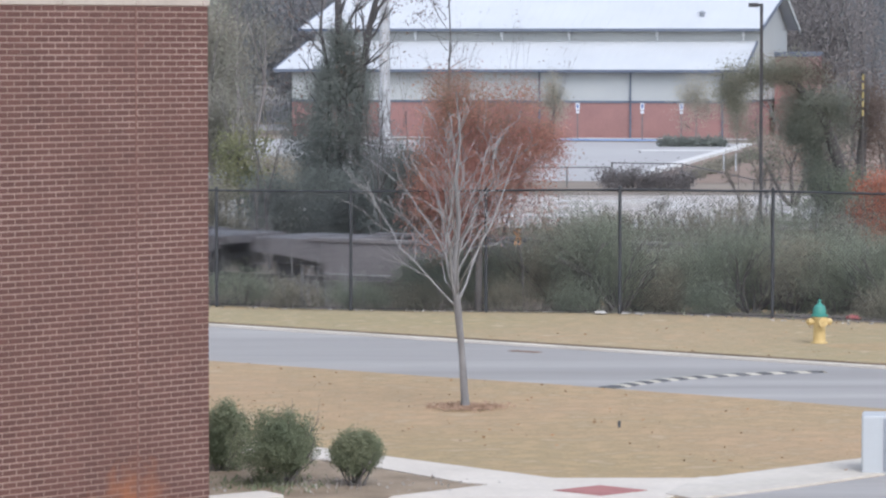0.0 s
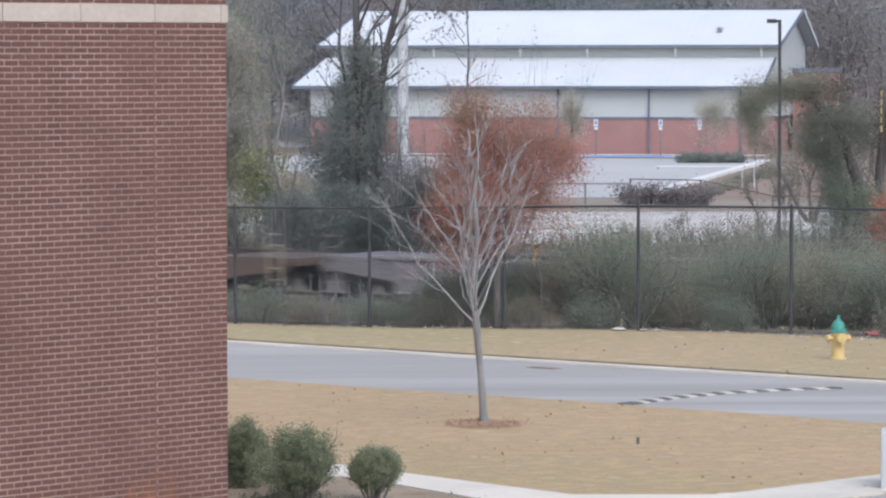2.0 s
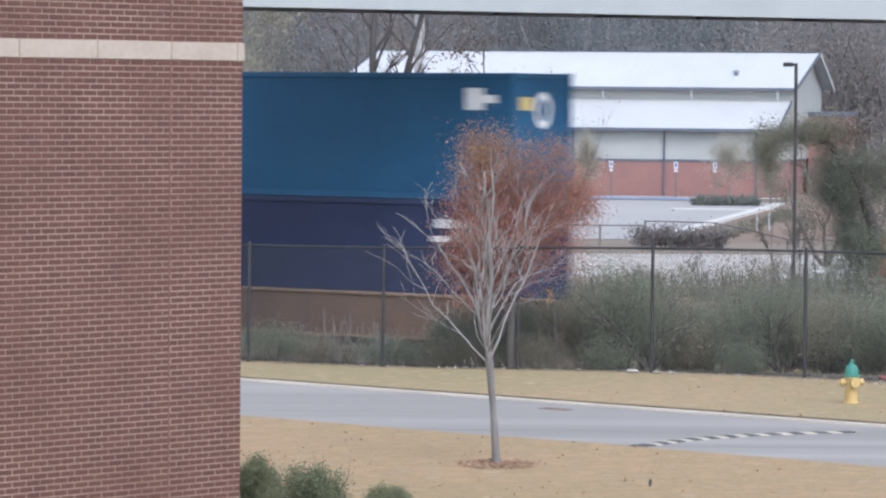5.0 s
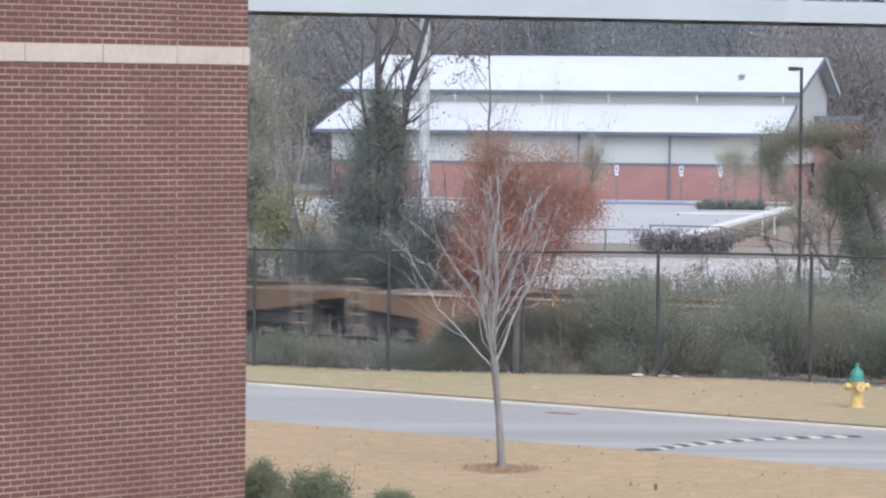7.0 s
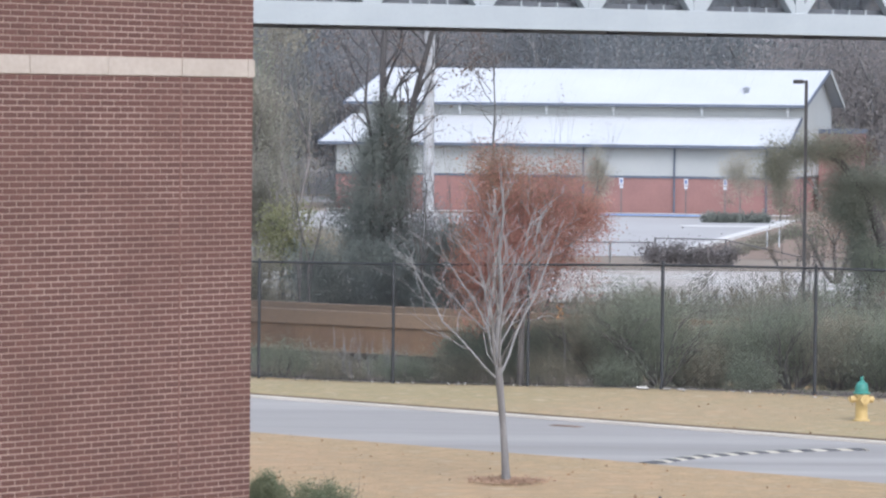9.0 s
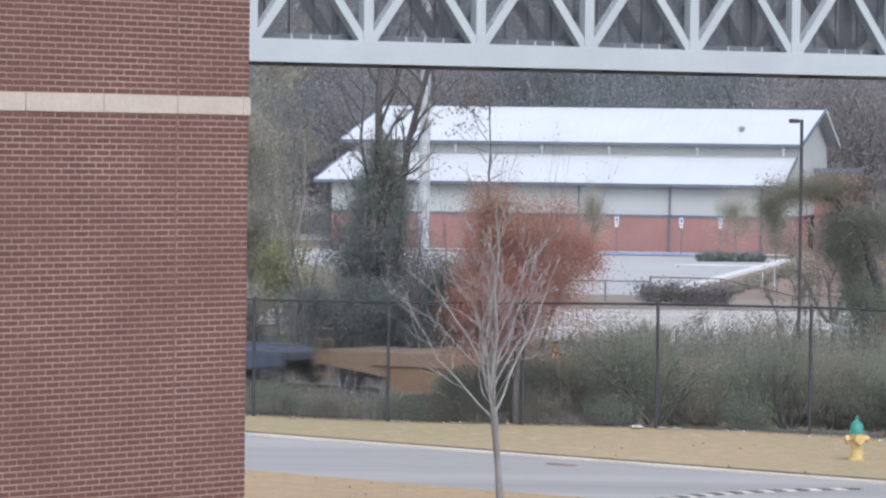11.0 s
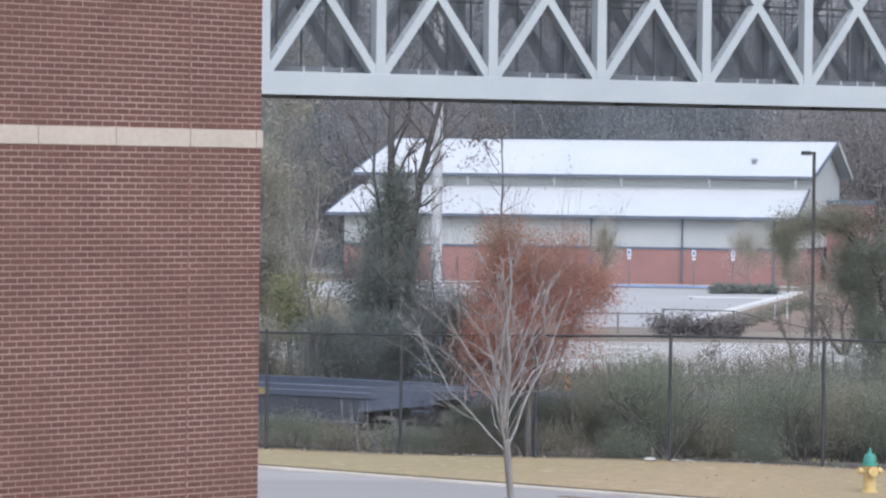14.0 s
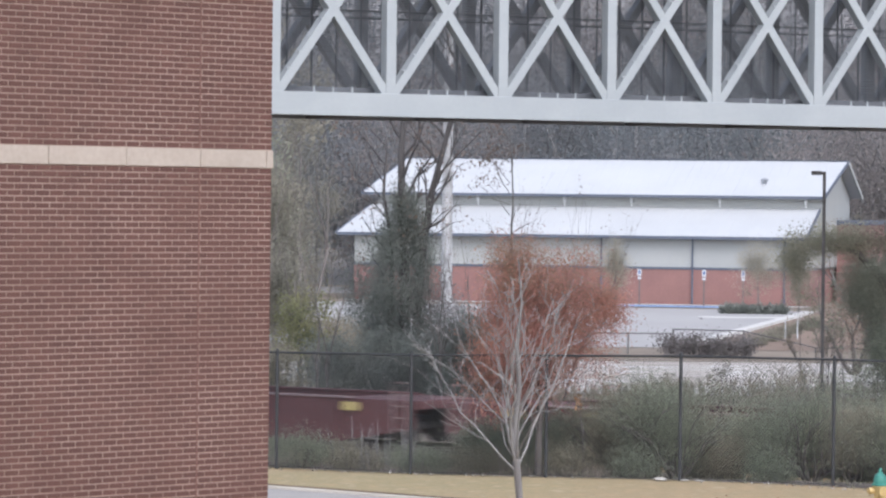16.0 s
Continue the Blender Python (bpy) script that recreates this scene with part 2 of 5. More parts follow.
M_GREYPALE = mat("faded_panel", (0.24, 0.25, 0.26), (0.3, 0.31, 0.32), 2.0, 0.8)
M_DRYLEAF = mat("dry_leaves", (0.18, 0.10, 0.05), (0.28, 0.17, 0.09), 5.0, 0.9, island=0.4)


def rust_stain(m):
    """A rust run low on the wall beside the control joint."""
    n, k = m.node_tree.nodes, m.node_tree.links
    out = n["Principled BSDF"]
    old = out.inputs["Base Color"].links[0].from_socket
    co = n.new("ShaderNodeTexCoord")
    rag = n.new("ShaderNodeTexNoise")
    rag.inputs["Scale"].default_value = 5
    k.new(co.outputs["Object"], rag.inputs["Vector"])
    away = n.new("ShaderNodeVectorMath")
    away.operation = "DISTANCE"
    k.new(co.outputs["Object"], away.inputs[0])
    away.inputs[1].default_value = (-1.25, 0.0, 0.1)
    add = n.new("ShaderNodeMath")
    k.new(away.outputs["Value"], add.inputs[0])
    k.new(rag.outputs["Fac"], add.inputs[1])
    part_ = n.new("ShaderNodeMapRange")
    part_.inputs["From Min"].default_value, part_.inputs["From Max"].default_value = 0.6, 1.1
    part_.inputs["To Min"].default_value, part_.inputs["To Max"].default_value = 0.75, 0.0
    k.new(add.outputs[0], part_.inputs["Value"])
    mix = n.new("ShaderNodeMix")
    mix.data_type = "RGBA"
    k.new(part_.outputs[0], mix.inputs["Factor"])
    k.new(old, mix.inputs["A"])
    mix.inputs["B"].default_value = (0.26, 0.10, 0.045, 1)
    k.new(mix.outputs["Result"], out.inputs["Base Color"])


rust_stain(M_BRICK)
rust_stain(M_MORTAR)
M_ORANGETAG = mat("bright_orange_leaf", (0.42, 0.24, 0.12), (0.48, 0.28, 0.15), 3.0, 0.8, island=0.2)
M_TANLEAF = mat("pale_tan_leaf", (0.22, 0.195, 0.15), (0.28, 0.245, 0.19), 0.5, 0.9, island=0.15, thin=0.4)
M_PALETAN = mat("pale_feathery_leaf", (0.32, 0.3, 0.24), (0.4, 0.37, 0.3), 0.5, 0.9, island=0.12, thin=0.5)
M_BROWNTAN = mat("faded_brown_leaf", (0.25, 0.195, 0.155), (0.32, 0.245, 0.195), 0.6, 0.9, island=0.18, thin=0.5)
# the shadow along the turf's edge, put into a dark brown
M_EDGESHADE = mat("turf_edge_shade", (0.1, 0.075, 0.05), (0.2, 0.15, 0.1), 1.2, 0.95, 0.01, fine=9, amp=0.3)
# the highlight along the wagons' top edge, put into a pale tan
M_LEDGE = mat("pale_highlight_ledge", (0.33, 0.27, 0.2), (0.45, 0.38, 0.3), 1.5, 0.7, amp=0.3)
M_CARDULL = mat("dull_brown_paint", (0.12, 0.085, 0.068), (0.18, 0.12, 0.088), 1.1, 0.8, stretch=(1.0, 1.0, 0.4), amp=0.3)
M_SIGN = mat("faded_sign_white", (0.42, 0.44, 0.46), (0.48, 0.5, 0.52), 3.0, 0.6)
M_LEAFR = mat("orange_red_leaf", (0.36, 0.13, 0.075), (0.42, 0.17, 0.10), 0.8, 0.8, island=0.2, thin=0.4)
M_REDLEDGE = mat("pale_red_ledge", (0.24, 0.17, 0.165), (0.31, 0.23, 0.22), 1.5, 0.8)
M_FLANGE = mat("dull_flange", (0.26, 0.255, 0.25), (0.33, 0.325, 0.32), 2.0, 0.8)
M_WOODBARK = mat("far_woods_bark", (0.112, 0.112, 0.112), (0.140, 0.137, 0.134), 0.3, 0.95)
M_REDBAG = mat("red_plastic", (0.36, 0.09, 0.085), (0.42, 0.13, 0.12), 4.0, 0.5)


# ---- building helpers ----
def obj(name, bm, material, parent=None, label=""):
    me = bpy.data.meshes.new(name)
    bm.to_mesh(me)
    bm.free()
    me.materials.append(material)
    ob = new(name, me)
    ob.parent = parent
    if label:
        ob["label"] = label
    return ob


part = obj


def raw(name, verts, faces, material, parent=None, smooth=False, label=""):
    me = bpy.data.meshes.new(name)
    me.from_pydata([tuple(v) for v in verts], [], [tuple(f) for f in faces])
    me.materials.append(material)
    if smooth:
        me.shade_smooth()
    ob = new(name, me)
    ob.parent = parent
    if label:
        ob["label"] = label
    return ob


def empty(name, m=None):
    ob = new(name)
    if m is not None:
        ob.matrix_basis = m
    return ob


def box(bm, x0, x1, y0, y1, z0, z1, bevel=0.0, m=None):
    """An axis-aligned box from corner to corner, turned by m."""
    made = bmesh.ops.create_cube(bm, size=1.0, matrix=Matrix.Translation(((x0 + x1) / 2, (y0 + y1) / 2, (z0 + z1) / 2)) @ Matrix.Diagonal((x1 - x0, y1 - y0, z1 - z0, 1)))
    vs = made["verts"]
    if bevel:
        edges = list({e for v in vs for e in v.link_edges})
        r = bmesh.ops.bevel(bm, geom=edges, offset=bevel, segments=2, affect="EDGES", profile=0.5)
        vs = list({v for f in r["faces"] for v in f.verts} | {v for v in vs if v.is_valid})
    if m is not None:
        bmesh.ops.transform(bm, matrix=m, verts=vs)
    return vs


def cyl(bm, p, q, r0, r1=None, n=10):
    """A rod from p to q."""
    p, q = Vector(p), Vector(q)
    d = q - p
    m = Matrix.Translation((p + q) / 2) @ d.to_track_quat("Z", "Y").to_matrix().to_4x4()
    bmesh.ops.create_cone(bm, cap_ends=True, segments=n, radius1=r0, radius2=r0 if r1 is None else r1, depth=d.length, matrix=m)


def turned(bm, profile, n=18, at=(0, 0, 0)):
    """A body of revolution from (radius, height) pairs."""
    rings = []
    for r, z in profile:
        rings.append([bm.verts.new((at[0] + r * math.cos(6.28318 * i / n), at[1] + r * math.sin(6.28318 * i / n), at[2] + z)) for i in range(n)])
    for a, b in zip(rings, rings[1:]):
        for i in range(n):
            bm.faces.new((a[i], a[(i + 1) % n], b[(i + 1) % n], b[i]))
    bm.faces.new(rings[-1])
    bm.faces.new(rings[0][::-1])


def beam(bm, p, q, w, h, up=(0, 0, 1)):
    """A square bar from p to q, w wide across and h deep along up."""
    p, q = Vector(p), Vector(q)
    d = (q - p).normalized()
    side = d.cross(Vector(up)).normalized() * w / 2
    top = side.cross(d).normalized() * h / 2
    vs = [bm.verts.new(e + a * side + b * top) for e in (p, q) for a, b in ((-1, -1), (1, -1), (1, 1), (-1, 1))]
    for f in ((0, 1, 2, 3), (7, 6, 5, 4), (0, 4, 5, 1), (1, 5, 6, 2), (2, 6, 7, 3), (3, 7, 4, 0)):
        bm.faces.new([vs[i] for i in f])


class Tubes:
    """Gathers tapered limbs into one mesh."""

    def __init__(self):
        self.v, self.f = [], []

    def add(self, pts, radii, n=6):
        base = len(self.v)
        for i, (p, r) in enumerate(zip(pts, radii)):
            a = Vector(pts[max(i - 1, 0)])
            b = Vector(pts[min(i + 1, len(pts) - 1)])
            d = (b - a).normalized()
            s = d.cross(Vector((0.31, 0.95, 0.05))).normalized()
            t = d.cross(s)
            for k in range(n):
                w = 6.28318 * k / n
                self.v.append(Vector(p) + (s * math.cos(w) + t * math.sin(w)) * r)
        for i in range(len(pts) - 1):
            for k in range(n):
                a, b = base + i * n + k, base + i * n + (k + 1) % n
                self.f.append((a, b, b + n, a + n))
        self.f.append(tuple(base + (len(pts) - 1) * n + k for k in range(n)))

    def mesh(self, name, material, parent=None, label=""):
        return raw(name, self.v, self.f, material, parent, True, label)


def leaves(name, centres, size, material, parent=None, rng=None, flat=0.0, label=""):
    """Many small bent leaves, one at each centre, turned at random."""
    rng = rng or np.random.default_rng(1)
    c = np.asarray(centres, float)
    n = len(c)
    a = rng.normal(size=(n, 3))
    a[:, 2] *= 1 - flat
    a /= np.linalg.norm(a, axis=1)[:, None]
    b = np.cross(a, rng.normal(size=(n, 3)))
    b /= np.linalg.norm(b, axis=1)[:, None]
    s = size * rng.uniform(0.6, 1.4, (n, 1))
    up = np.cross(a, b) * s * 0.18
    v = np.stack([c - a * s, c + b * s * 0.5 + up, c + a * s, c - b * s * 0.5 + up], 1).reshape(-1, 3)
    i = np.arange(n)[:, None] * 4
    f = np.concatenate([i + [[0, 1, 2]], i + [[0, 2, 3]]], 1).reshape(-1, 3)
    me = bpy.data.meshes.new(name)
    me.from_pydata(v.tolist(), [], f.tolist())
    me.materials.append(material)
    ob = new(name, me)
    ob.parent = parent
    if label:
        ob["label"] = label
    return ob


def clumps(rng, centre, radii, count, per, spread):
    """Leaf places in clumps inside an ellipsoid, denser towards its shell, so that gaps stay between."""
    d = rng.normal(size=(count, 3))
    d /= np.linalg.norm(d, axis=1)[:, None]
    r = rng.uniform(0.35, 1.0, (count, 1)) ** 0.5
    c = np.asarray(centre) + d * r * np.asarray(radii) * rng.uniform(0.85, 1.1, (count, 1))
    return (c[:, None, :] + rng.normal(size=(count, per, 3)) * spread).reshape(-1, 3)


def lobed(rng, centre, radii, lobes, count, per, spread, size=(0.3, 0.55)):
    """An uneven crown: clumps gathered in lobes of several sizes, with gaps between them."""
    got = []
    for i in range(lobes):
        d = rng.normal(size=3)
        d /= np.linalg.norm(d)
        k = rng.uniform(*size)
        at = np.asarray(centre) + d * np.asarray(radii) * (1 - k * 0.75) * rng.uniform(0.3, 1.2)
        got.append(clumps(rng, at, np.asarray(radii) * k, max(2, int(count / lobes)), per, spread))
    return np.concatenate(got)


# ---- the plan ----
# Road axes: U runs along the road, W across it (away from the camera). Rail axes: RU along the track, RN across it.
U, W = Vector((0.770, -0.637, 0)), Vector((0.637, 0.770, 0))
RU, RN = Vector((0.829, -0.557, 0)), Vector((0.557, 0.829, 0))
NEAR_KERB, FAR_KERB = 48.57, 54.76
TRACK = 77.0
RAIL = -0.37


def step(a, b, x):
    x = min(max((x - a) / (b - a), 0.0), 1.0)
    return x * x * (3 - 2 * x)


def lie(x, y):
    """The lie of the land."""
    m = x * RN.x + y * RN.y
    z = -0.26 * step(76, 83, y) * step(60, 66, m)
    z -= 0.3 * step(68, 73, m) * (1 - step(82, 90, m))
    z += 0.4 * step(86, 96, m) - 1.6 * step(112, 182, y)
    z += 36 * step(288, 420, y)
    return z


def ground_sheet():
    qs = [-300, -100, -30, 0, 20, 30, 36, 40, 44, 47, NEAR_KERB - 0.3, NEAR_KERB - 0.001, NEAR_KERB + 0.02, 51.5, FAR_KERB - 0.02, FAR_KERB + 0.001]
    q = FAR_KERB + 0.4
    while q < 480:
        qs.append(q)
        q += 0.9 if q < 80 else 2.0 if q < 120 else 6
    qs += [700, 1600]
    ps = [-1600, -600, -380, -300] + list(range(-240, -90, 6)) + list(range(-90, 30, 2)) + list(range(30, 150, 8)) + [200, 400, 1600]
    verts, faces = [], []
    for q in qs:
        for p in ps:
            v = U * p + W * q
            z = -0.08 if NEAR_KERB < q < FAR_KERB else lie(v.x, v.y)
            if 30 < q < 60 and z == 0:
                z = 0.02 * noise.noise((v.x * 0.4, v.y * 0.4, 0))
            verts.append((v.x, v.y, z))
    n = len(ps)
    for i in range(len(qs) - 1):
        for j in range(n - 1):
            faces.append((i * n + j, i * n + j + 1, (i + 1) * n + j + 1, (i + 1) * n + j))
    return tagged(raw("ground", verts, faces, M_GRASS, smooth=False), "tan dormant lawn grass running back to the woods", "grass", kind="structure")


ground_sheet()


def strip(name, p0, p1, q0, q1, z0, z1, material, bevel=0.0):
    bm = bmesh.new()
    m = Matrix(((U.x, W.x, 0, 0), (U.y, W.y, 0, 0), (0, 0, 1, 0), (0, 0, 0, 1)))
    box(bm, p0, p1, q0, q1, z0, z1, bevel, m)
    return obj(name, bm, material)


tagged(strip("road", -260, 160, NEAR_KERB + 0.02, FAR_KERB - 0.2, -0.3, -0.04, M_ROAD), "smooth grey asphalt two lane road", "road", kind="structure")
tagged(strip("gutter", -260, 160, FAR_KERB - 0.2, FAR_KERB - 0.12, -0.3, -0.037, M_ROAD), "grey gutter along the road", "gutter", kind="structure")
tagged(strip("kerb_far", -260, 160, FAR_KERB - 0.12, FAR_KERB + 0.03, -0.3, 0.008, M_KERB, 0.012), "pale concrete kerb at the far side of the road", "kerb", kind="structure")

# added strip: its dark colour is the turf's shadow line on the kerb
tagged(strip("edge_shade_strip", -260, 160, FAR_KERB + 0.032, FAR_KERB + 0.1, -0.3, 0.032, M_EDGESHADE), "dark strip painted as the turf's shadow behind the kerb", "turf edge", kind="structure")


# ---- brick building ----
WALL = Matrix(((0.656, -0.755, 0, -2.65), (0.755, 0.656, 0, 45.4), (0, 0, 1, 0), (0, 0, 0, 1)))
COURSE, LENGTH = 0.0677, 0.2032
JOINT = -1.144
BAND0, BAND1 = 5.71, 5.915
WALL_TOP = 9.6


def building():
    """Along its own x the wall runs back from the corner at 0; its face looks down -y."""
    wall = empty("wall_brick", WALL)
    tagged(wall, "red brick building wall with a pale stone band", "wall", kind="structure")
    bm = bmesh.new()
    box(bm, -14, -0.008, 0.008, 12, -0.4, BAND0)
    box(bm, -14, -0.008, 0.008, 12, BAND1, WALL_TOP)
    part("mortar_backing", bm, M_MORTAR, wall)
    bm = bmesh.new()
    box(bm, -14, 0.3, -0.3, 12.3, WALL_TOP, WALL_TOP + 0.3, 0.02)
    part("parapet", bm, M_STONE, wall)
    # the stone band, block by block
    edges = [0.0, -0.1, JOINT, -2.273, -3.42, -4.57, -5.7, -6.9]
    for a, b in zip(edges, edges[1:]):
        bm = bmesh.new()
        box(bm, b + 0.005, a - 0.005 if a else 0.012, -0.012, 0.5, BAND0 + 0.004, BAND1 - 0.004, 0.004)
        part("band_stone", bm, M_STONE, wall)
    bm = bmesh.new()
    box(bm, -14, -6.91, -0.012, 0.5, BAND0 + 0.004, BAND1 - 0.004)
    part("band_stone", bm, M_STONE, wall)
    bm = bmesh.new()
    box(bm, -6.9, 0.0, 0.004, 0.4, BAND0, BAND1)
    part("band_bed", bm, M_MORTAR, wall)
    bm = bmesh.new()
    box(bm, JOINT - 0.011, JOINT + 0.011, -0.0005, 0.1, -0.3, WALL_TOP)
    part("control_joint", bm, M_SEALANT, wall, "brown sealed control joint")
    return wall


wall_brick = building()


def bricks(wall):
    """One brick mesh shared by the bricks beside the corner; the rest of the face in one mesh."""
    w, h = LENGTH - 0.015, COURSE - 0.0128
    b = 0.003
    v0 = [(-w / 2, 0.012, -h / 2), (w / 2, 0.012, -h / 2), (w / 2, 0.012, h / 2), (-w / 2, 0.012, h / 2),
          (-w / 2 + b, 0, -h / 2 + b), (w / 2 - b, 0, -h / 2 + b), (w / 2 - b, 0, h / 2 - b), (-w / 2 + b, 0, h / 2 - b)]
    f0 = [(4, 5, 6, 7), (0, 1, 5, 4), (1, 2, 6, 5), (2, 3, 7, 6), (3, 0, 4, 7)]
    shared = None
    half = None
    rng = random.Random(5)
    verts, faces, singles = [], [], 0
    n = int((WALL_TOP + 0.35) / COURSE)
    for i in range(n):
        z = BAND0 - COURSE / 2 - 0.0 - (i + 0) * COURSE if i * COURSE < BAND0 + 0.3 else None
        if z is None:
            z = BAND1 + COURSE / 2 + (i * COURSE - BAND0 - 0.3 - (i * COURSE - BAND0 - 0.3) % COURSE)
        spans = []
        off = LENGTH / 2 if i % 2 else 0
        for a, e in ((0.0, JOINT + 0.006), (JOINT - 0.006, -5.4)):
            x = a
            first = LENGTH / 2 if off else LENGTH
            while x - first > e - 0.001:
                spans.append((x - first, x))
                x -= first
                first = LENGTH
            if x - e > 0.05:
                spans.append((e, x))
        for x0, x1 in spans:
            cx, full = (x0 + x1) / 2, abs(x1 - x0 - LENGTH) < 0.01
            dy = rng.uniform(-0.002, 0.002)
            if full and singles < 300 and 2.2 < z < 5.7 and x0 > JOINT:
                if shared is None:
                    shared = raw("brick", v0, f0, M_BRICK, wall)
                    ob = shared
                else:
                    ob = new("brick", shared.data)
                    ob.parent = wall
                ob.location = (cx, dy, z)
                singles += 1
                continue
            s = (x1 - x0 - 0.015) / w
            base = len(verts)
            verts += [(cx + p[0] * s, p[1] + dy, z + p[2]) for p in v0]
            faces += [tuple(base + k for k in f) for f in f0]
    ob = raw("brickwork", verts, faces, M_BRICK, wall)
    ob["kind"] = "stuff"


# ---- pads, paths and the ramp ----
def slab(name, outline, z0, z1, material, label, category, bevel=0.01):
    bm = bmesh.new()
    low = [bm.verts.new((x, y, z0)) for x, y in outline]
    top = [bm.verts.new((x, y, z1)) for x, y in outline]
    bm.faces.new(low[::-1])
    bm.faces.new(top)
    k = len(outline)
    for i in range(k):
        bm.faces.new((low[i], low[(i + 1) % k], top[(i + 1) % k], top[i]))
    bmesh.ops.recalc_face_normals(bm, faces=bm.faces)
    return tagged(obj(name, bm, material), label, category, kind="structure")


slab("sidewalk", [(-4.9, 56.0), (-1.61, 52.0), (1.34, 48.42), (3.1, 48.42), (2.9, 46.9), (2.1, 45.45), (0.1, 44.0), (-0.9, 44.6), (-0.6, 46.5), (0.55, 47.7), (0.24, 47.95), (-0.76, 49.5), (-1.42, 50.4), (-2.54, 51.3), (-5.2, 54.2)],
     -0.1, 0.025, M_CONC, "pale concrete footpath", "sidewalk")
slab("path_kerb", [(3.1, 48.42), (3.32, 48.5), (4.33, 49.58), (5.32, 50.62), (9.0, 53.6), (9.3, 53.0), (5.4, 48.86), (4.2, 47.5), (3.48, 46.78), (2.9, 46.2), (2.6, 46.7)], -0.15, 0.035, M_KERB, "pale concrete kerb that curves round the lawn", "kerb")
slab("driveway", [(2.93, 46.18), (3.5, 46.75), (4.23, 47.47), (5.43, 48.83), (9.3, 52.97), (30, 40), (10, 20), (-10, 20), (-8, 30), (2.1, 45.4)], -0.2, 0.012, M_ROAD, "grey asphalt driveway", "driveway")
slab("tactile_ramp", [(1.3, 47.05), (1.87, 47.58), (2.4, 47.05), (1.83, 46.52)], -0.05, 0.032, M_DOME, "brick red tactile warning panel", "ramp panel")
slab("planting_bed", [(-6.5, 54.0), (-5.2, 54.18), (-2.55, 51.28), (-1.43, 50.38), (-0.77, 49.48), (0.23, 47.93), (0.53, 47.7), (-0.62, 46.5), (-0.92, 44.8), (-3.4, 43.2), (-9, 47)], -0.2, 0.015, M_EARTH, "bare earth planting bed with dry litter", "bed")
slab("entry_pad", [(-3.6, 45.5), (-2.1, 46.75), (-1.85, 46.3), (-2.6, 45.0), (-3.2, 44.5)], -0.2, 0.06, M_CONC, "low concrete slab at the brick corner", "slab")


def drape(name, outline, material, label, category, cell=2.0, lift=0.02):
    """A thin sheet laid over the land inside a four-cornered outline."""
    a, b, c, d = (Vector((*p, 0)) for p in outline)
    n = max(2, int(max((b - a).length, (c - d).length) / cell))
    k = max(2, int(max((d - a).length, (c - b).length) / cell))
    verts, faces = [], []
    for j in range(k + 1):
        for i in range(n + 1):
            p = a.lerp(b, i / n).lerp(d.lerp(c, i / n), j / k)
            verts.append((p.x, p.y, lie(p.x, p.y) + lift))
    for j in range(k):
        for i in range(n):
            q = j * (n + 1) + i
            faces.append((q, q + 1, q + n + 2, q + n + 1))
    return tagged(raw(name, verts, faces, material), label, category, kind="structure")


drape("woodland_floor", [(-160, 284), (160, 284), (260, 470), (-260, 470)], M_LITTERFLOOR, "leaf litter on the wooded hillside, greyed as if by haze", "hillside", 6)
drape("far_verge", [(-40, 96), (40, 84), (90, 287), (-90, 287)], M_SCRUB, "rough brown scrub beyond the railway", "scrub", 3, 0.01)
verge = U * -260 + W * (FAR_KERB + 0.03), U * 160 + W * (FAR_KERB + 0.03), U * 160 + W * 64.5, U * -260 + W * 64.5
drape("verge", [tuple(p.xy) for p in verge], M_VERGE, "olive tan grass verge between the kerb and the fence", "grass", 1.2, 0.006)
drape("rail_verge", [(-61.1, 121.3), (50.8, 46.1), (55.3, 52.8), (-56.6, 128)], M_RAILSCRUB, "rough brown weedy ground beside the railway", "scrub", 1.5, 0.012)
drape("pale_lot", [(-14, 116), (36, 98), (50, 158), (-20, 160)], M_PALELOT, "pale gravel and concrete yard beyond the railway", "yard", 3, 0.04)
drape("parking_lot", [(-30, 186), (8.35, 186), (19.5, 250), (-30, 268)], M_LOT, "grey asphalt car park before the hall", "car park", 5, 0.03)
drape("mulch_bank", [(8.6, 184), (30, 184), (34, 252), (18.8, 246)], M_BANK, "brown mulched bank beside the car park", "bank", 4, 0.03)


# ---- railway ----
def railway():
    m = Matrix(((RU.x, RN.x, 0, TRACK * RN.x), (RU.y, RN.y, 0, TRACK * RN.y), (0, 0, 1, 0), (0, 0, 0, 1)))
    bm = bmesh.new()
    vs = [bm.verts.new((x, y, z)) for x in (-320, 320) for y, z in ((-2.6, -0.9), (-1.5, RAIL - 0.2), (1.5, RAIL - 0.2), (2.6, -0.9))]
    for a, b in ((0, 1), (1, 2), (2, 3)):
        bm.faces.new((vs[a], vs[b], vs[b + 4], vs[a + 4]))
    bmesh.ops.transform(bm, matrix=m, verts=bm.verts)
    tagged(obj("ballast", bm, M_GRAVEL), "grey stone ballast bed under the rails", "ballast", kind="structure")
    track = tagged(empty("railway_track", m), "steel rails on dark sleepers in ballast", "railway track", kind="structure")
    for y in (-0.7175, 0.7175):
        bm = bmesh.new()
        box(bm, -320, 320, y - 0.035, y + 0.035, RAIL - 0.04, RAIL)
        box(bm, -320, 320, y - 0.012, y + 0.012, RAIL - 0.14, RAIL - 0.03)
        box(bm, -320, 320, y - 0.07, y + 0.07, RAIL - 0.16, RAIL - 0.135)
        part("rail", bm, M_STEEL, track)
    bm = bmesh.new()
    for i in range(-60, 61):
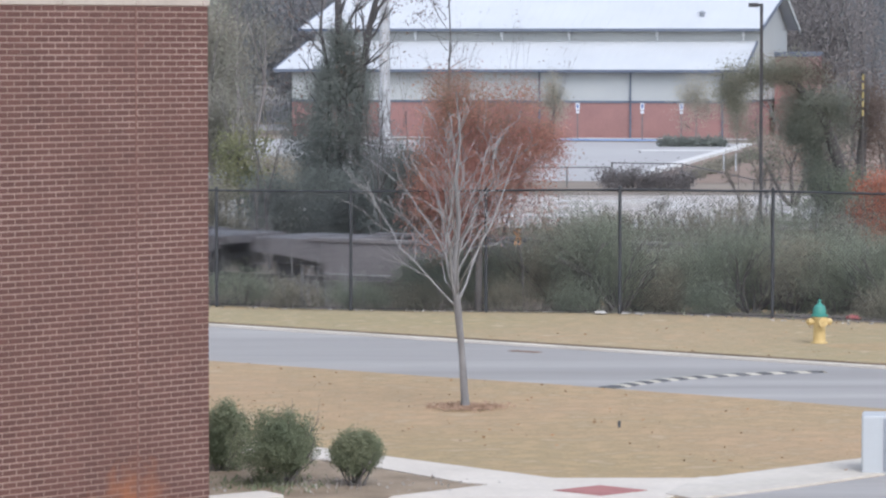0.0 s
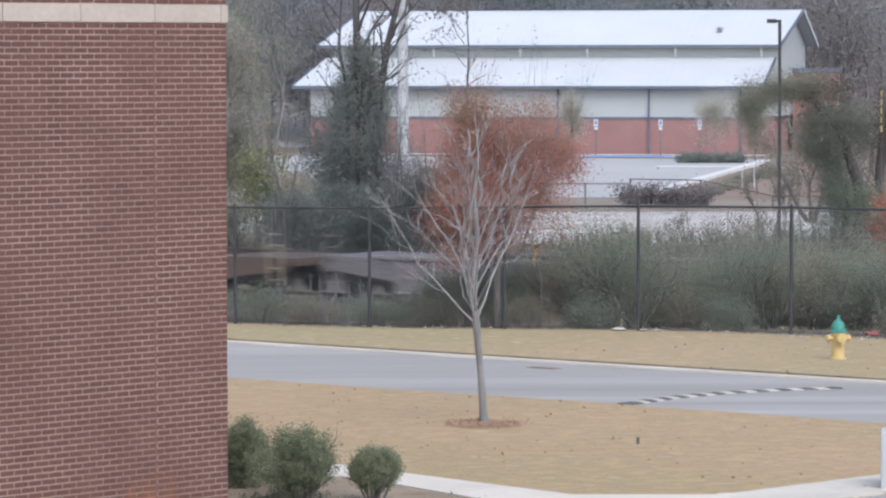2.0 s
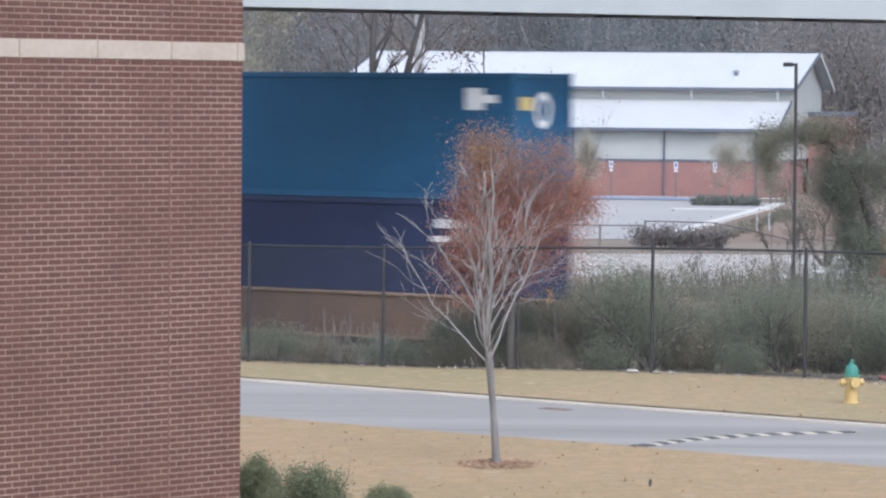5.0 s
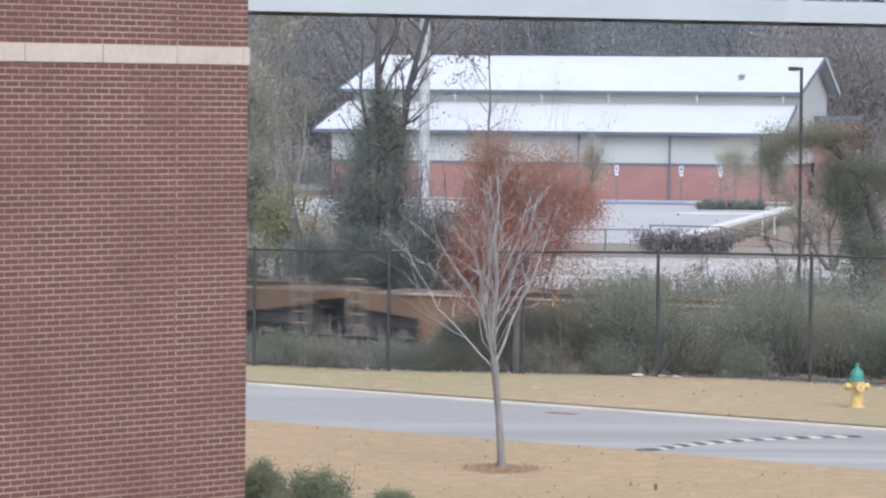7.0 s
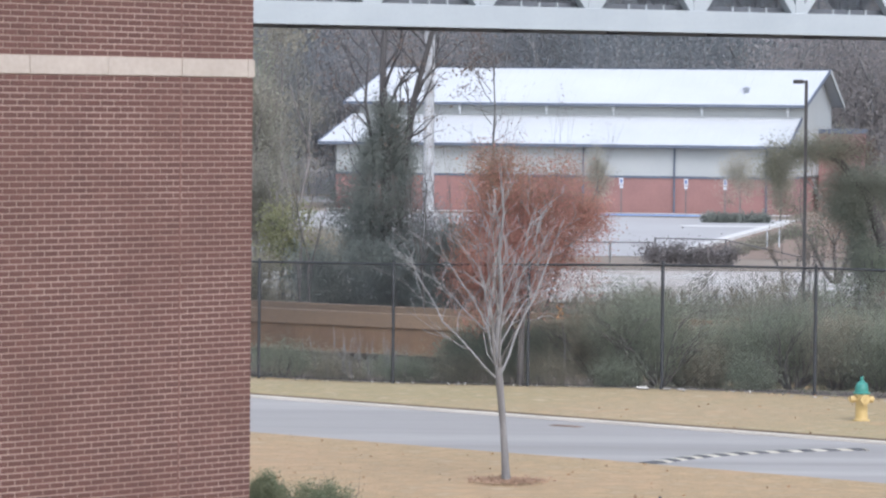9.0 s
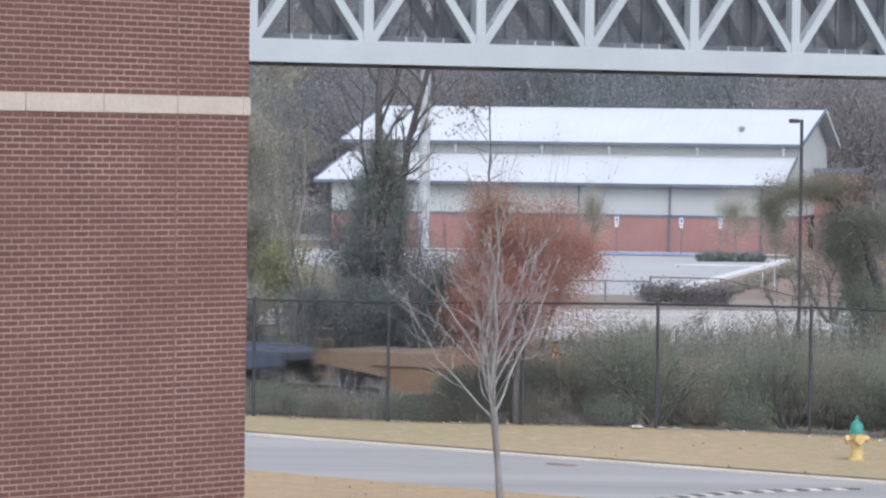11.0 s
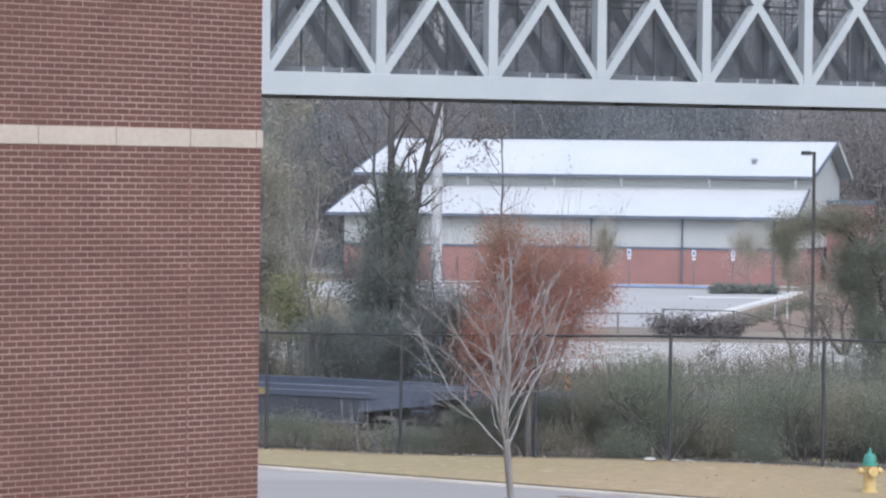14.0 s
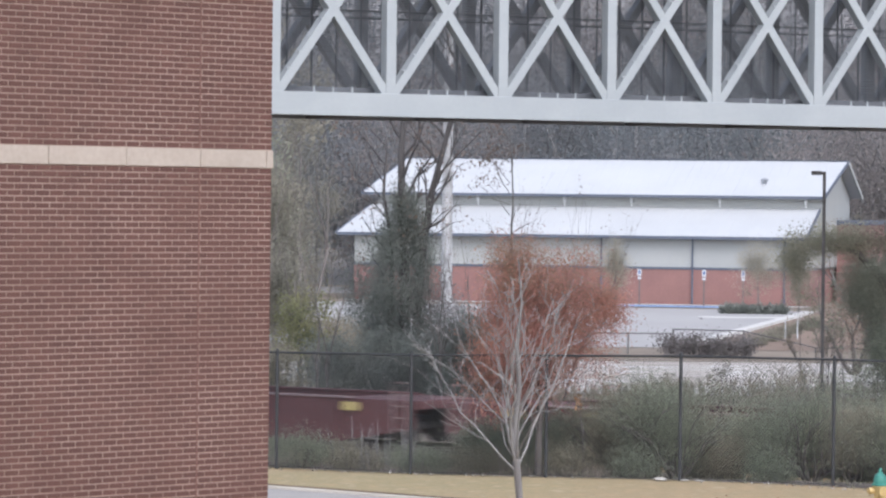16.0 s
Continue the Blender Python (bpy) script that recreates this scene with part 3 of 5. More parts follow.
        box(bm, i * 0.55 - 0.11, i * 0.55 + 0.11, -1.3, 1.3, RAIL - 0.3, RAIL - 0.16)
    part("sleepers", bm, M_BARKD, track)["kind"] = "stuff"


railway()


# ---- footbridge ----
def footbridge():
    """A steel truss bridge: its own x runs along it from the end beside the brick building."""
    dx, dy = 0.848, 0.530
    m = Matrix(((dx, -dy, 0, -4.9), (dy, dx, 0, 85.0), (0, 0, 1, 7.13), (0, 0, 0, 1)))
    bridge = tagged(empty("footbridge", m), "white painted steel truss footbridge with dark mesh sides", "bridge")
    bay, depth, width, n = 2.85, 3.83, 3.6, 12
    x0, x1 = -bay, bay * (n - 1)
    # the far truss takes a darker bluish grey than the near one
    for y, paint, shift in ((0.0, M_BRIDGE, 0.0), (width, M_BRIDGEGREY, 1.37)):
        bm = bmesh.new()
        box(bm, x0, x1, y, y + 0.3, 0, 0.5, 0.01)
        part("bottom_chord", bm, paint, bridge)
        bm = bmesh.new()
        box(bm, x0, x1, y, y + 0.3, depth + 0.25, depth + 0.6, 0.01)
        part("top_chord", bm, paint, bridge)
        for i in range(-1, n):
            x = i * bay + shift
            bm = bmesh.new()
            box(bm, x - 0.12, x + 0.12, y + 0.02, y + 0.26, 0.5, depth + 0.25)
            part("post", bm, paint, bridge)
            if i < n - 1 and x + bay <= x1 + 0.1:
                for a, b, o in ((0.5, depth + 0.25, 0.0), (depth + 0.25, 0.5, 0.003)):
                    bm = bmesh.new()
                    beam(bm, (x + 0.1, y + 0.155 + o, a), (x + bay - 0.1, y + 0.155 + o, b), 0.19, 0.24, up=(0, 1, 0))
                    part("diagonal", bm, paint, bridge)
    bm = bmesh.new()
    box(bm, x0, x1, 0.3, width, 0.12, 0.3)
    part("deck", bm, M_MESH, bridge)
    bm = bmesh.new()
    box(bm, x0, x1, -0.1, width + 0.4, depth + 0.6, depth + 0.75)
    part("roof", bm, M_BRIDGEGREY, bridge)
    for i in range(-1, n):
        bm = bmesh.new()
        box(bm, i * bay - 0.1, i * bay + 0.1, 0.3, width, 0.0, 0.11)
        part("floor_beam", bm, M_MESH, bridge)
    # uprights and rails of the mesh screen along the far side
    y = width - 0.06
    for i in range(int((x1 - x0) / 0.633)):
        bm = bmesh.new()
        cyl(bm, (x0 + i * 0.633, y, 0.3), (x0 + i * 0.633, y, depth + 0.3), 0.022, n=6)
        part("upright", bm, M_MESH, bridge)
    for z in (2.28, 2.44):
        bm = bmesh.new()
        box(bm, x0, x1, y - 0.02, y + 0.02, z - 0.02, z + 0.02)
        part("handrail", bm, M_MESH, bridge)
    for y in (0.4, width - 0.1):
        verts, faces = [], []
        for i in range(int((x1 - x0) / 0.06)):
            verts += [(x0 + i * 0.06 + a, y + b, z) for a, b in ((-0.004, -0.004), (0.004, -0.004), (0, 0.004)) for z in (0.3, depth + 0.3)]
        for i in range(int(depth / 0.06)):
            verts += [(x, y + 0.01 + b, 0.3 + i * 0.06 + a) for a, b in ((-0.004, -0.004), (0.004, -0.004), (0, 0.004)) for x in (x0, x1)]
        for b in range(0, len(verts), 6):
            faces += [(b, b + 2, b + 3, b + 1), (b + 2, b + 4, b + 5, b + 3), (b + 4, b, b + 1, b + 5)]
        raw("mesh_screen", verts, faces, M_MESH, bridge)["kind"] = "stuff"
    bm = bmesh.new()
    box(bm, x0, x1, 0.34, 0.38, 0.52, 0.62)
    part("kick_rail", bm, M_MESH, bridge)
    # fixing clips: three on the chord in each bay, and along the rising diagonals
    bm = bmesh.new()
    box(bm, -0.018, 0.018, 0.0, 0.04, 0.5, 0.61)
    clip = part("clip", bm, M_BRIDGE, bridge)
    clip.location.x = x0 + 0.33 * bay
    for i in range(-1, n - 1):
        for k in (0.33, 0.495, 0.66):
            if i < 0 and k < 0.4:
                continue
            ob = new("clip", clip.data)
            ob.parent = bridge
            ob.location.x = (i + k) * bay
        rise = Vector((bay - 0.2, 0, depth - 0.25))
        side = Vector((-rise.z, 0, rise.x)).normalized()
        for k in (0.12, 0.22, 0.32, 0.42, 0.6, 0.74):
            bm = bmesh.new()
            p = Vector((i * bay + 0.1, 0.05, 0.5)) + rise * k + side * 0.09
            beam(bm, p, p + side * 0.07, 0.03, 0.03, up=(0, 1, 0))
            part("diagonal_clip", bm, M_BRIDGE, bridge)
    for x, top in ((x0 + 0.6, 0), (x1 - 0.6, 0)):
        bm = bmesh.new()
        box(bm, x - 0.4, x + 0.4, 0.4, width - 0.2, -8.6, 0.0)
        part("pier", bm, M_CONC, bridge)
    return bridge


footbridge()


# ---- chain-link fence ----
FENCE = [(-8.3, 85.3), (-4.69, 83.0), (-1.865, 81.1), (0.85, 79.2), (3.425, 77.6), (6.245, 75.9), (9.2, 74.0), (12.2, 72.0)]


def fence():
    f = tagged(empty("chain_link_fence"), "tall black vinyl coated chain link fence along the railway", "fence")
    tops = []
    for x, y in FENCE:
        g = lie(x, y)
        top = g + 2.44
        tops.append(Vector((x, y, top)))
        bm = bmesh.new()
        cyl(bm, (x, y, g - 0.1), (x, y, top), 0.034, n=10)
        turned(bm, [(0.036, 0), (0.036, 0.03), (0.012, 0.06)], 10, (x, y, top))
        part("post", bm, M_BLACK, f)
    for a, b in zip(tops, tops[1:]):
        bm = bmesh.new()
        cyl(bm, a - Vector((0, 0, 0.02)), b - Vector((0, 0, 0.02)), 0.022, n=8)
        part("top_rail", bm, M_BLACK, f)
        bm = bmesh.new()
        cyl(bm, a - Vector((0, 0, 2.38)), b - Vector((0, 0, 2.38)), 0.006, n=5)
        part("tension_wire", bm, M_BLACK, f)
        # the woven wires, both ways
        verts, faces = [], []
        d = b - a
        length, flat = d.length, d.normalized()
        nrm = Vector((-flat.y, flat.x, 0))
        pitch, hgt, r = 0.075, 2.36, 0.003
        k = int((length + hgt) / pitch)
        for sgn in (1, -1):
            for i in range(k + 1):
                s0 = i * pitch - hgt
                lo, hi = max(0.0, -s0), min(hgt, length - s0)
                if hi <= lo:
                    continue
                ends = []
                for h in (lo, hi):
                    s = s0 + h
                    s = s if sgn > 0 else length - s
                    ends.append(a + d * (s / length) - Vector((0, 0, 2.4 - h)))
                e = (ends[1] - ends[0]).normalized()
                side = e.cross(nrm) * r
                base = len(verts)
                for p in ends:
                    verts += [p - side - nrm * r, p + side - nrm * r, p + nrm * r]
                faces += [(base, base + 1, base + 4, base + 3), (base + 1, base + 2, base + 5, base + 4), (base + 2, base, base + 3, base + 5)]
        raw("wire_mesh", verts, faces, M_BLACK, f)


fence()


# ---- trees and shrubs ----
def limb(tubes, tips, rng, p, d, length, r, depth, bend=0.15, up=0.05, split=(2, 3), shrink=0.72, spread=0.5, n=6, segs=4):
    """A limb that wanders, thins and forks."""
    pts, radii = [p.copy()], [r]
    d = d.normalized()
    for i in range(segs):
        d = (d + Vector((rng.gauss(0, bend), rng.gauss(0, bend), rng.gauss(0, bend) + up))).normalized()
        p = p + d * (length / segs)
        pts.append(p.copy())
        radii.append(r * (1 - 0.45 * (i + 1) / segs) if depth else r * (1 - 0.85 * (i + 1) / segs))
    tubes.add(pts, radii, n if r > 0.02 else 4)
    tips.append((p.copy(), d.copy(), depth))
    if depth:
        for _ in range(rng.randint(*split)):
            q = pts[rng.randint(max(1, segs - 2), segs)]
            t = Vector((rng.gauss(0, 1), rng.gauss(0, 1), rng.gauss(0, 0.6)))
            t = (t - d * t.dot(d)).normalized()
            limb(tubes, tips, rng, q, d + t * spread * rng.uniform(0.6, 1.2), length * shrink * rng.uniform(0.8, 1.15), radii[-1] * 0.8, depth - 1, bend, up, split, shrink, spread, n, segs)


def young_tree():
    """A bare young maple: a short trunk and a wide vase of pale limbs that curve upwards."""
    rng = random.Random(27)
    t = tagged(empty("young_tree"), "bare young tree with pale grey upswept branches", "tree")
    x, y = 0.307, 57.75
    trunk = Tubes()
    pts = [Vector((x + 0.02, y, -0.1)), Vector((x + 0.005, y, 0.2)), Vector((x - 0.03, y, 0.75)), Vector((x - 0.09, y, 1.4)), Vector((x - 0.15, y, 2.0)), Vector((x - 0.08, y + 0.03, 2.7)), Vector((x - 0.12, y, 3.3)), Vector((x - 0.06, y, 3.9)), Vector((x - 0.12, y, 4.6))]
    trunk.add(pts, [0.084, 0.06, 0.05, 0.056, 0.045, 0.038, 0.029, 0.018, 0.005], 10)
    trunk.mesh("trunk", M_BARK, t)

    def along_trunk(h):
        for p, q in zip(pts, pts[1:]):
            if p.z <= h <= q.z:
                return p.lerp(q, (h - p.z) / (q.z - p.z))
        return pts[-1]

    def shoot(tubes, p, d, length, r, level, rise):
        """A wandering shoot that turns upwards and carries finer ones."""
        n = 8 if level == 0 else 6 if level == 1 else 4
        path, radii = [p.copy()], [r]
        for i in range(n):
            d = (d + Vector((rng.gauss(0, 0.21), rng.gauss(0, 0.21), rng.gauss(0, 0.13) + rise))).normalized()
            p = p + d * length / n
            path.append(p.copy())
            radii.append(max(0.0035, r * (1 - (i + 1) / (n + 0.5)) ** 0.75))
        tubes.add(path, radii, 6 if level == 0 else 4)
        if level < 2:
            for i in range(2 if level == 0 else 1, n):
                if rng.random() < (0.7 if level == 0 else 0.4):
                    e = (path[i + 1] - path[i]).normalized()
                    side = Vector((rng.gauss(0, 1), rng.gauss(0, 1), rng.gauss(0.1, 0.5))).normalized()
                    shoot(tubes, path[i], (e + side * 0.62).normalized(), length * (0.52 - 0.03 * i) * rng.uniform(0.7, 1.2), radii[i] * 0.6, level + 1, rise)

    # way sideways, height of the root on the trunk, lean from upright, length, thickness
    for az, h, lean, ln, r in ((181, 1.45, 42, 2.5, 0.016), (176, 1.5, 33, 2.5, 0.021), (168, 1.62, 21, 2.3, 0.016), (196, 1.85, 13, 2.3, 0.014), 
                               (2, 1.52, 29, 2.6, 0.02), (-12, 1.8, 34, 2.0, 0.014), (14, 2.2, 36, 1.5, 0.010), (30, 1.75, 12, 2.5, 0.014), (198, 1.52, 11, 2.7, 0.018), (350, 1.58, 8, 2.7, 0.018), (262, 1.6, 20, 2.1, 0.013),
                               (225, 2.4, 26, 1.5, 0.010), (335, 2.6, 22, 1.6, 0.010), (20, 3.0, 18, 1.3, 0.008), (190, 3.2, 18, 1.2, 0.007),
                               (178, 1.62, 37, 2.3, 0.013), (187, 1.95, 29, 2.1, 0.012), (6, 1.9, 23, 2.2, 0.012)):
        tubes = Tubes()
        a, k = radians(az), radians(lean)
        shoot(tubes, along_trunk(h), Vector((math.cos(a) * math.sin(k), math.sin(a) * math.sin(k), math.cos(k))), ln, r, 0, 0.04)
        tubes.mesh("branch", M_LIMB, t)
    return t


young_tree()


def leafy_tree(name, label, x, y, z, height, crown, material, bark, seed, trunk_r=0.09, clear=0.25, count=260, per=26, leaf=0.06, spread=0.14, second=None, lean=0.0, cut=0.0, category="tree", n_limbs=9, lobes=0):
    """A trunk with limbs and a crown of clumped leaves: crown = (radius across, radius in depth)."""
    rng, nr = random.Random(seed), np.random.default_rng(seed)
    t = tagged(empty(name), label, category)
    trunk = Tubes()
    pts = [Vector((x + lean * s + rng.gauss(0, 0.02) * height * 0.2, y + rng.gauss(0, 0.03), z - 0.15 + height * 0.92 * s)) for s in (0, 0.12, 0.3, 0.5, 0.72, 1.0)]
    trunk.add(pts, [trunk_r * 1.2, trunk_r, trunk_r * 0.85, trunk_r * 0.65, trunk_r * 0.4, trunk_r * 0.08], 9)
    trunk.mesh("trunk", bark, t)
    tips = []
    for i in range(n_limbs):
        tubes = Tubes()
        h = clear + (0.9 - clear) * (i + 0.5) / n_limbs
        a = rng.uniform(0, 6.283)
        k = h * 5
        root = pts[0].lerp(pts[-1], h)
        reach = crown[0] * math.sin(math.pi * (0.2 + 0.75 * (h - clear) / (1 - clear)))
        limb(tubes, tips, rng, root, Vector((math.cos(a), math.sin(a), 0.7)), reach * 0.75, trunk_r * 0.42 * (1.1 - h), 2, spread=0.6, n=5)
        tubes.mesh("limb", bark, t)
    mid = z + height * (clear + 1) / 2
    c = clumps(nr, (x + lean * 0.7, y, mid), (crown[0], crown[1], height * (1 - clear) / 2), count, per, spread)
    if lobes:
        c = lobed(nr, (x + lean * 0.7, y, mid), (crown[0], crown[1], height * (1 - clear) / 2), lobes, count, per, spread)
    tp = np.array([tuple(q[0]) for q in tips])
    c = np.concatenate([c, (tp[nr.integers(0, len(tp), count // 2)][:, None, :] + nr.normal(size=(count // 2, per, 3)) * spread).reshape(-1, 3)])
    if cut:
        c = c[c[:, 2] > z + cut]
    if second:
        # the second colour gathers towards the top
        pick = nr.random(len(c)) < 0.15 + 0.55 * np.clip((c[:, 2] - z) / height * 4 - 2.9, 0, 1)
        leaves("foliage", c[pick], leaf, second, t, nr)
        c = c[~pick]
    leaves("crown", c, leaf, material, t, nr)
    return t


leafy_tree("orange_tree", "small autumn tree with rust orange leaves beside the fence", 0.72, 80.1, -0.1, 4.55, (1.5, 1.4), M_LEAFO, M_BARKD, 21, trunk_r=0.075, clear=0.19, count=1500, per=46, leaf=0.02, spread=0.19, second=M_LEAFOG, lobes=40)


def shrub(name, label, x, y, z, w, h, material, seed, count=120, per=30, leaf=0.03, spread=0.07, stems=6, category="shrub", ball=True, lobes=0, low=None):
    rng, nr = random.Random(seed), np.random.default_rng(seed)
    t = tagged(empty(name), label, category)
    tips = []
    for i in range(stems):
        tubes = Tubes()
        a = rng.uniform(0, 6.283)
        limb(tubes, tips, rng, Vector((x + math.cos(a) * 0.04, y + math.sin(a) * 0.04, z - 0.05)), Vector((math.cos(a) * 0.5, math.sin(a) * 0.5, 1)), h * 0.5, 0.02 * h + 0.004, 2, n=5)
        tubes.mesh("stem", M_BARKD, t)
    low = (0.16 if ball else 0.05) if low is None else low
    c = clumps(nr, (x, y, z + h * (1 + low) / 2), (w / 2, w / 2, h * (1 - low) / 2), count, per, spread)
    if lobes:
        c = lobed(nr, (x, y, z + h * (1 + low) / 2), (w / 2, w / 2, h * (1 - low) / 2), lobes, count, per, spread)
    if not ball:
        tp = np.array([tuple(q[0]) for q in tips])
        c = np.concatenate([c, (tp[nr.integers(0, len(tp), count // 2)][:, None, :] + nr.normal(size=(count // 2, per, 3)) * spread * 1.6).reshape(-1, 3)])
    leaves("foliage", c, leaf, material, t, nr)
    return t


# clipped evergreen shrubs beside the brick corner
shrub("clipped_shrub", "loosely rounded evergreen shrub on short stems in the bed", -1.03, 47.65, 0.0, 0.58, 0.68, M_LEAFB, 31, count=420, per=60, leaf=0.012, spread=0.034, stems=9, low=0.24)
shrub("clipped_shrub", "large loosely rounded evergreen shrub in the bed", -1.93, 47.8, 0.0, 1.28, 1.0, M_LEAFB, 32, count=560, per=60, leaf=0.014, spread=0.05, lobes=20, low=0.03)
shrub("clipped_shrub", "dark upright evergreen shrub against the brick corner", -2.72, 49.3, 0.0, 0.74, 0.84, M_LEAFB, 33, count=420, per=60, leaf=0.014, spread=0.05, lobes=18, low=0.05)


# ---- fire hydrant ----
def hydrant():
    x, y = 6.57, 69.88
    h = tagged(empty("fire_hydrant", pose(x, y, 0)), "yellow fire hydrant with a green bonnet on the verge", "hydrant")
    bm = bmesh.new()
    turned(bm, [(0.15, -0.05), (0.15, 0.03), (0.11, 0.04), (0.105, 0.36), (0.12, 0.38), (0.12, 0.42), (0.135, 0.43), (0.135, 0.47)], 20)
    part("barrel", bm, M_HYEL, h)
    bm = bmesh.new()
    turned(bm, [(0.15, 0.471), (0.15, 0.5), (0.12, 0.51), (0.115, 0.58), (0.095, 0.65), (0.05, 0.685), (0.045, 0.70), (0.03, 0.71), (0.026, 0.765), (0.02, 0.775)], 20)
    part("bonnet", bm, M_HGRN, h, "green bonnet with an operating nut")
    for d, r, ln in (((-1, -0.25, 0), 0.06, 0.2), ((1, 0.25, 0), 0.06, 0.2), ((0.25, -1, 0), 0.085, 0.2)):
        bm = bmesh.new()
        v = Vector(d).normalized()
        c = Vector((0, 0, 0.38))
        cyl(bm, c + v * 0.08, c + v * (ln - 0.04), r * 0.8, n=14)
        cyl(bm, c + v * (ln - 0.05), c + v * (ln + 0.01), r, n=14)
        cyl(bm, c + v * (ln + 0.01), c + v * (ln + 0.04), 0.02, n=5)
        part("outlet_cap", bm, M_HYEL, h)


hydrant()


# ---- speed bump ----
def speed_bump():
    a, b = Vector((2.44, 61.36, -0.04)), Vector((6.1, 64.3, -0.04))
    d = (b - a).normalized()
    m = Matrix(((d.x, -d.y, 0, a.x), (d.y, d.x, 0, a.y), (0, 0, 1, a.z), (0, 0, 0, 1)))
    s = tagged(empty("speed_bump", m), "black rubber speed bump with pale yellow stripes across the road", "speed bump")
    n = 22
    length = (b - a).length / n
    for i in range(n):
        bm = bmesh.new()
        prof = [(-0.14, 0), (-0.1, 0.016), (-0.04, 0.03), (0.04, 0.03), (0.1, 0.016), (0.14, 0)]
        sk = 0.26
        # dark pieces are longer than the pale ones between them
        x0, x1 = (i + 0.08 * (i % 2)) * length, (i + 1 + 0.08 * ((i + 1) % 2)) * length
        bow = [0.55 * 4 * q / (n * length) * (1 - q / (n * length)) for q in (x0, x1)]
        lo = [bm.verts.new((x0 + (sk * (0.16 - y) / 0.32 if 0 < i else 0), y + bow[0], z)) for y, z in prof]
        hi = [bm.verts.new((x1 + (sk * (0.16 - y) / 0.32 if i < n - 1 else 0), y + bow[1], z)) for y, z in prof]
        for k in range(5):
            bm.faces.new((lo[k], hi[k], hi[k + 1], lo[k + 1]))
        bm.faces.new(lo)
        bm.faces.new(hi[::-1])
        part("segment", bm, M_STRIPE if i % 2 else M_RUBBER, s)


speed_bump()


# ---- far hall ----
def prism(bm, quads):
    for q in quads:
        bm.faces.new([bm.verts.new(p) for p in q])


def sheet(bm, corners, thick):
    """A roof plane of four corners with a thickness."""
    a = [Vector(p) for p in corners]
    nrm = (a[1] - a[0]).cross(a[3] - a[0]).normalized() * thick
    lo = [bm.verts.new(p - nrm) for p in a]
    hi = [bm.verts.new(p) for p in a]
    bm.faces.new(hi)
    bm.faces.new(lo[::-1])
    for i in range(4):
        bm.faces.new((lo[i], lo[(i + 1) % 4], hi[(i + 1) % 4], hi[i]))


def hall():
    """A long metal-roofed hall: own x along its front, own y back into it."""
    a = radians(-13)
    m = Matrix(((math.cos(a), -math.sin(a), 0, -11.1), (math.sin(a), math.cos(a), 0, 268.5), (0, 0, 1, -1.45), (0, 0, 0, 1)))
    h = tagged(empty("sports_hall", m), "long hall with white metal roofs, cream siding and a brick base", "building")
    L = 31.5
    bm = bmesh.new()
    box(bm, 0.9, L - 0.12, 0.6, 18, -0.6, 2.3)
    part("brick_base", bm, M_FARBRICK, h, "red brick lower wall")
    bm = bmesh.new()
    box(bm, 0.88, L - 0.1, 0.55, 18.02, 2.3, 2.45)
    part("base_trim", bm, M_NAVY, h, "dark blue trim")
    bm = bmesh.new()
    box(bm, 0.9, L - 0.12, 0.62, 5.6, 2.45, 4.4)
    prism(bm, [[(L - 0.12, 0.62, 4.3), (L - 0.12, 5.6, 4.3), (L - 0.12, 5.6, 6.15), (L - 0.12, 0.7, 4.55)]])
    part("lower_siding", bm, M_PANEL, h)
    bm = bmesh.new()
    box(bm, 1.2, L + 0.25, 5.6, 18, 2.45, 7.15)
    prism(bm, [[(L + 0.25, 5.6, 7.15), (L + 0.25, 18, 7.15), (L + 0.25, 12, 9.45)]])
    part("upper_siding", bm, M_PANEL, h)
    bm = bmesh.new()
    sheet(bm, [(-0.2, 0, 4.5), (L, 0, 4.5), (L, 5.6, 6.35), (0.65, 5.6, 6.35)], 0.12)
    part("lower_roof", bm, M_ROOF, h)
    bm = bmesh.new()
    sheet(bm, [(0.18, 5.0, 7.2), (L + 0.4, 5.0, 7.2), (L + 0.95, 12, 9.6), (1.6, 12, 9.6)], 0.12)
    part("front_roof", bm, M_ROOF, h)
    bm = bmesh.new()
    sheet(bm, [(1.6, 12.0, 9.6), (L + 0.95, 12.0, 9.6), (L + 0.95, 18.8, 7.2), (0.5, 18.8, 7.2)], 0.12)
    part("back_roof", bm, M_ROOF, h)
    # standing seams of both roofs
    for z0, y0, z1, y1, x0, x1 in ((4.5, 0, 6.35, 5.6, 0.9, L), (7.2, 5.0, 9.6, 12, 1.6, L + 0.4)):
        bm = bmesh.new()
        x = x0 + 0.3
        while x < x1:
            beam(bm, (x, y0, z0 + 0.005), (x, y1, z1 + 0.005), 0.04, 0.03)
            x += 0.61
        part("roof_seams", bm, M_ROOF, h)["kind"] = "stuff"
    # eaves, rakes and ridge trim
    for p, q, w, d in (((-0.2, -0.05, 4.4), (L, -0.05, 4.4), 0.12, 0.2), ((0.18, 4.95, 7.1), (L + 0.4, 4.95, 7.1), 0.12, 0.18), ((L + 0.03, 0, 4.43), (L + 0.03, 5.6, 6.28), 0.1, 0.22),
                       ((L + 0.43, 5.0, 7.12), (L + 0.98, 12, 9.52), 0.1, 0.2), ((-0.2, 0, 4.43), (0.65, 5.6, 6.28), 0.1, 0.2), ((0.18, 5.0, 7.12), (1.6, 12, 9.52), 0.1, 0.2),
                       ((1.6, 12, 9.62), (L + 0.95, 12, 9.62), 0.3, 0.06)):
        bm = bmesh.new()
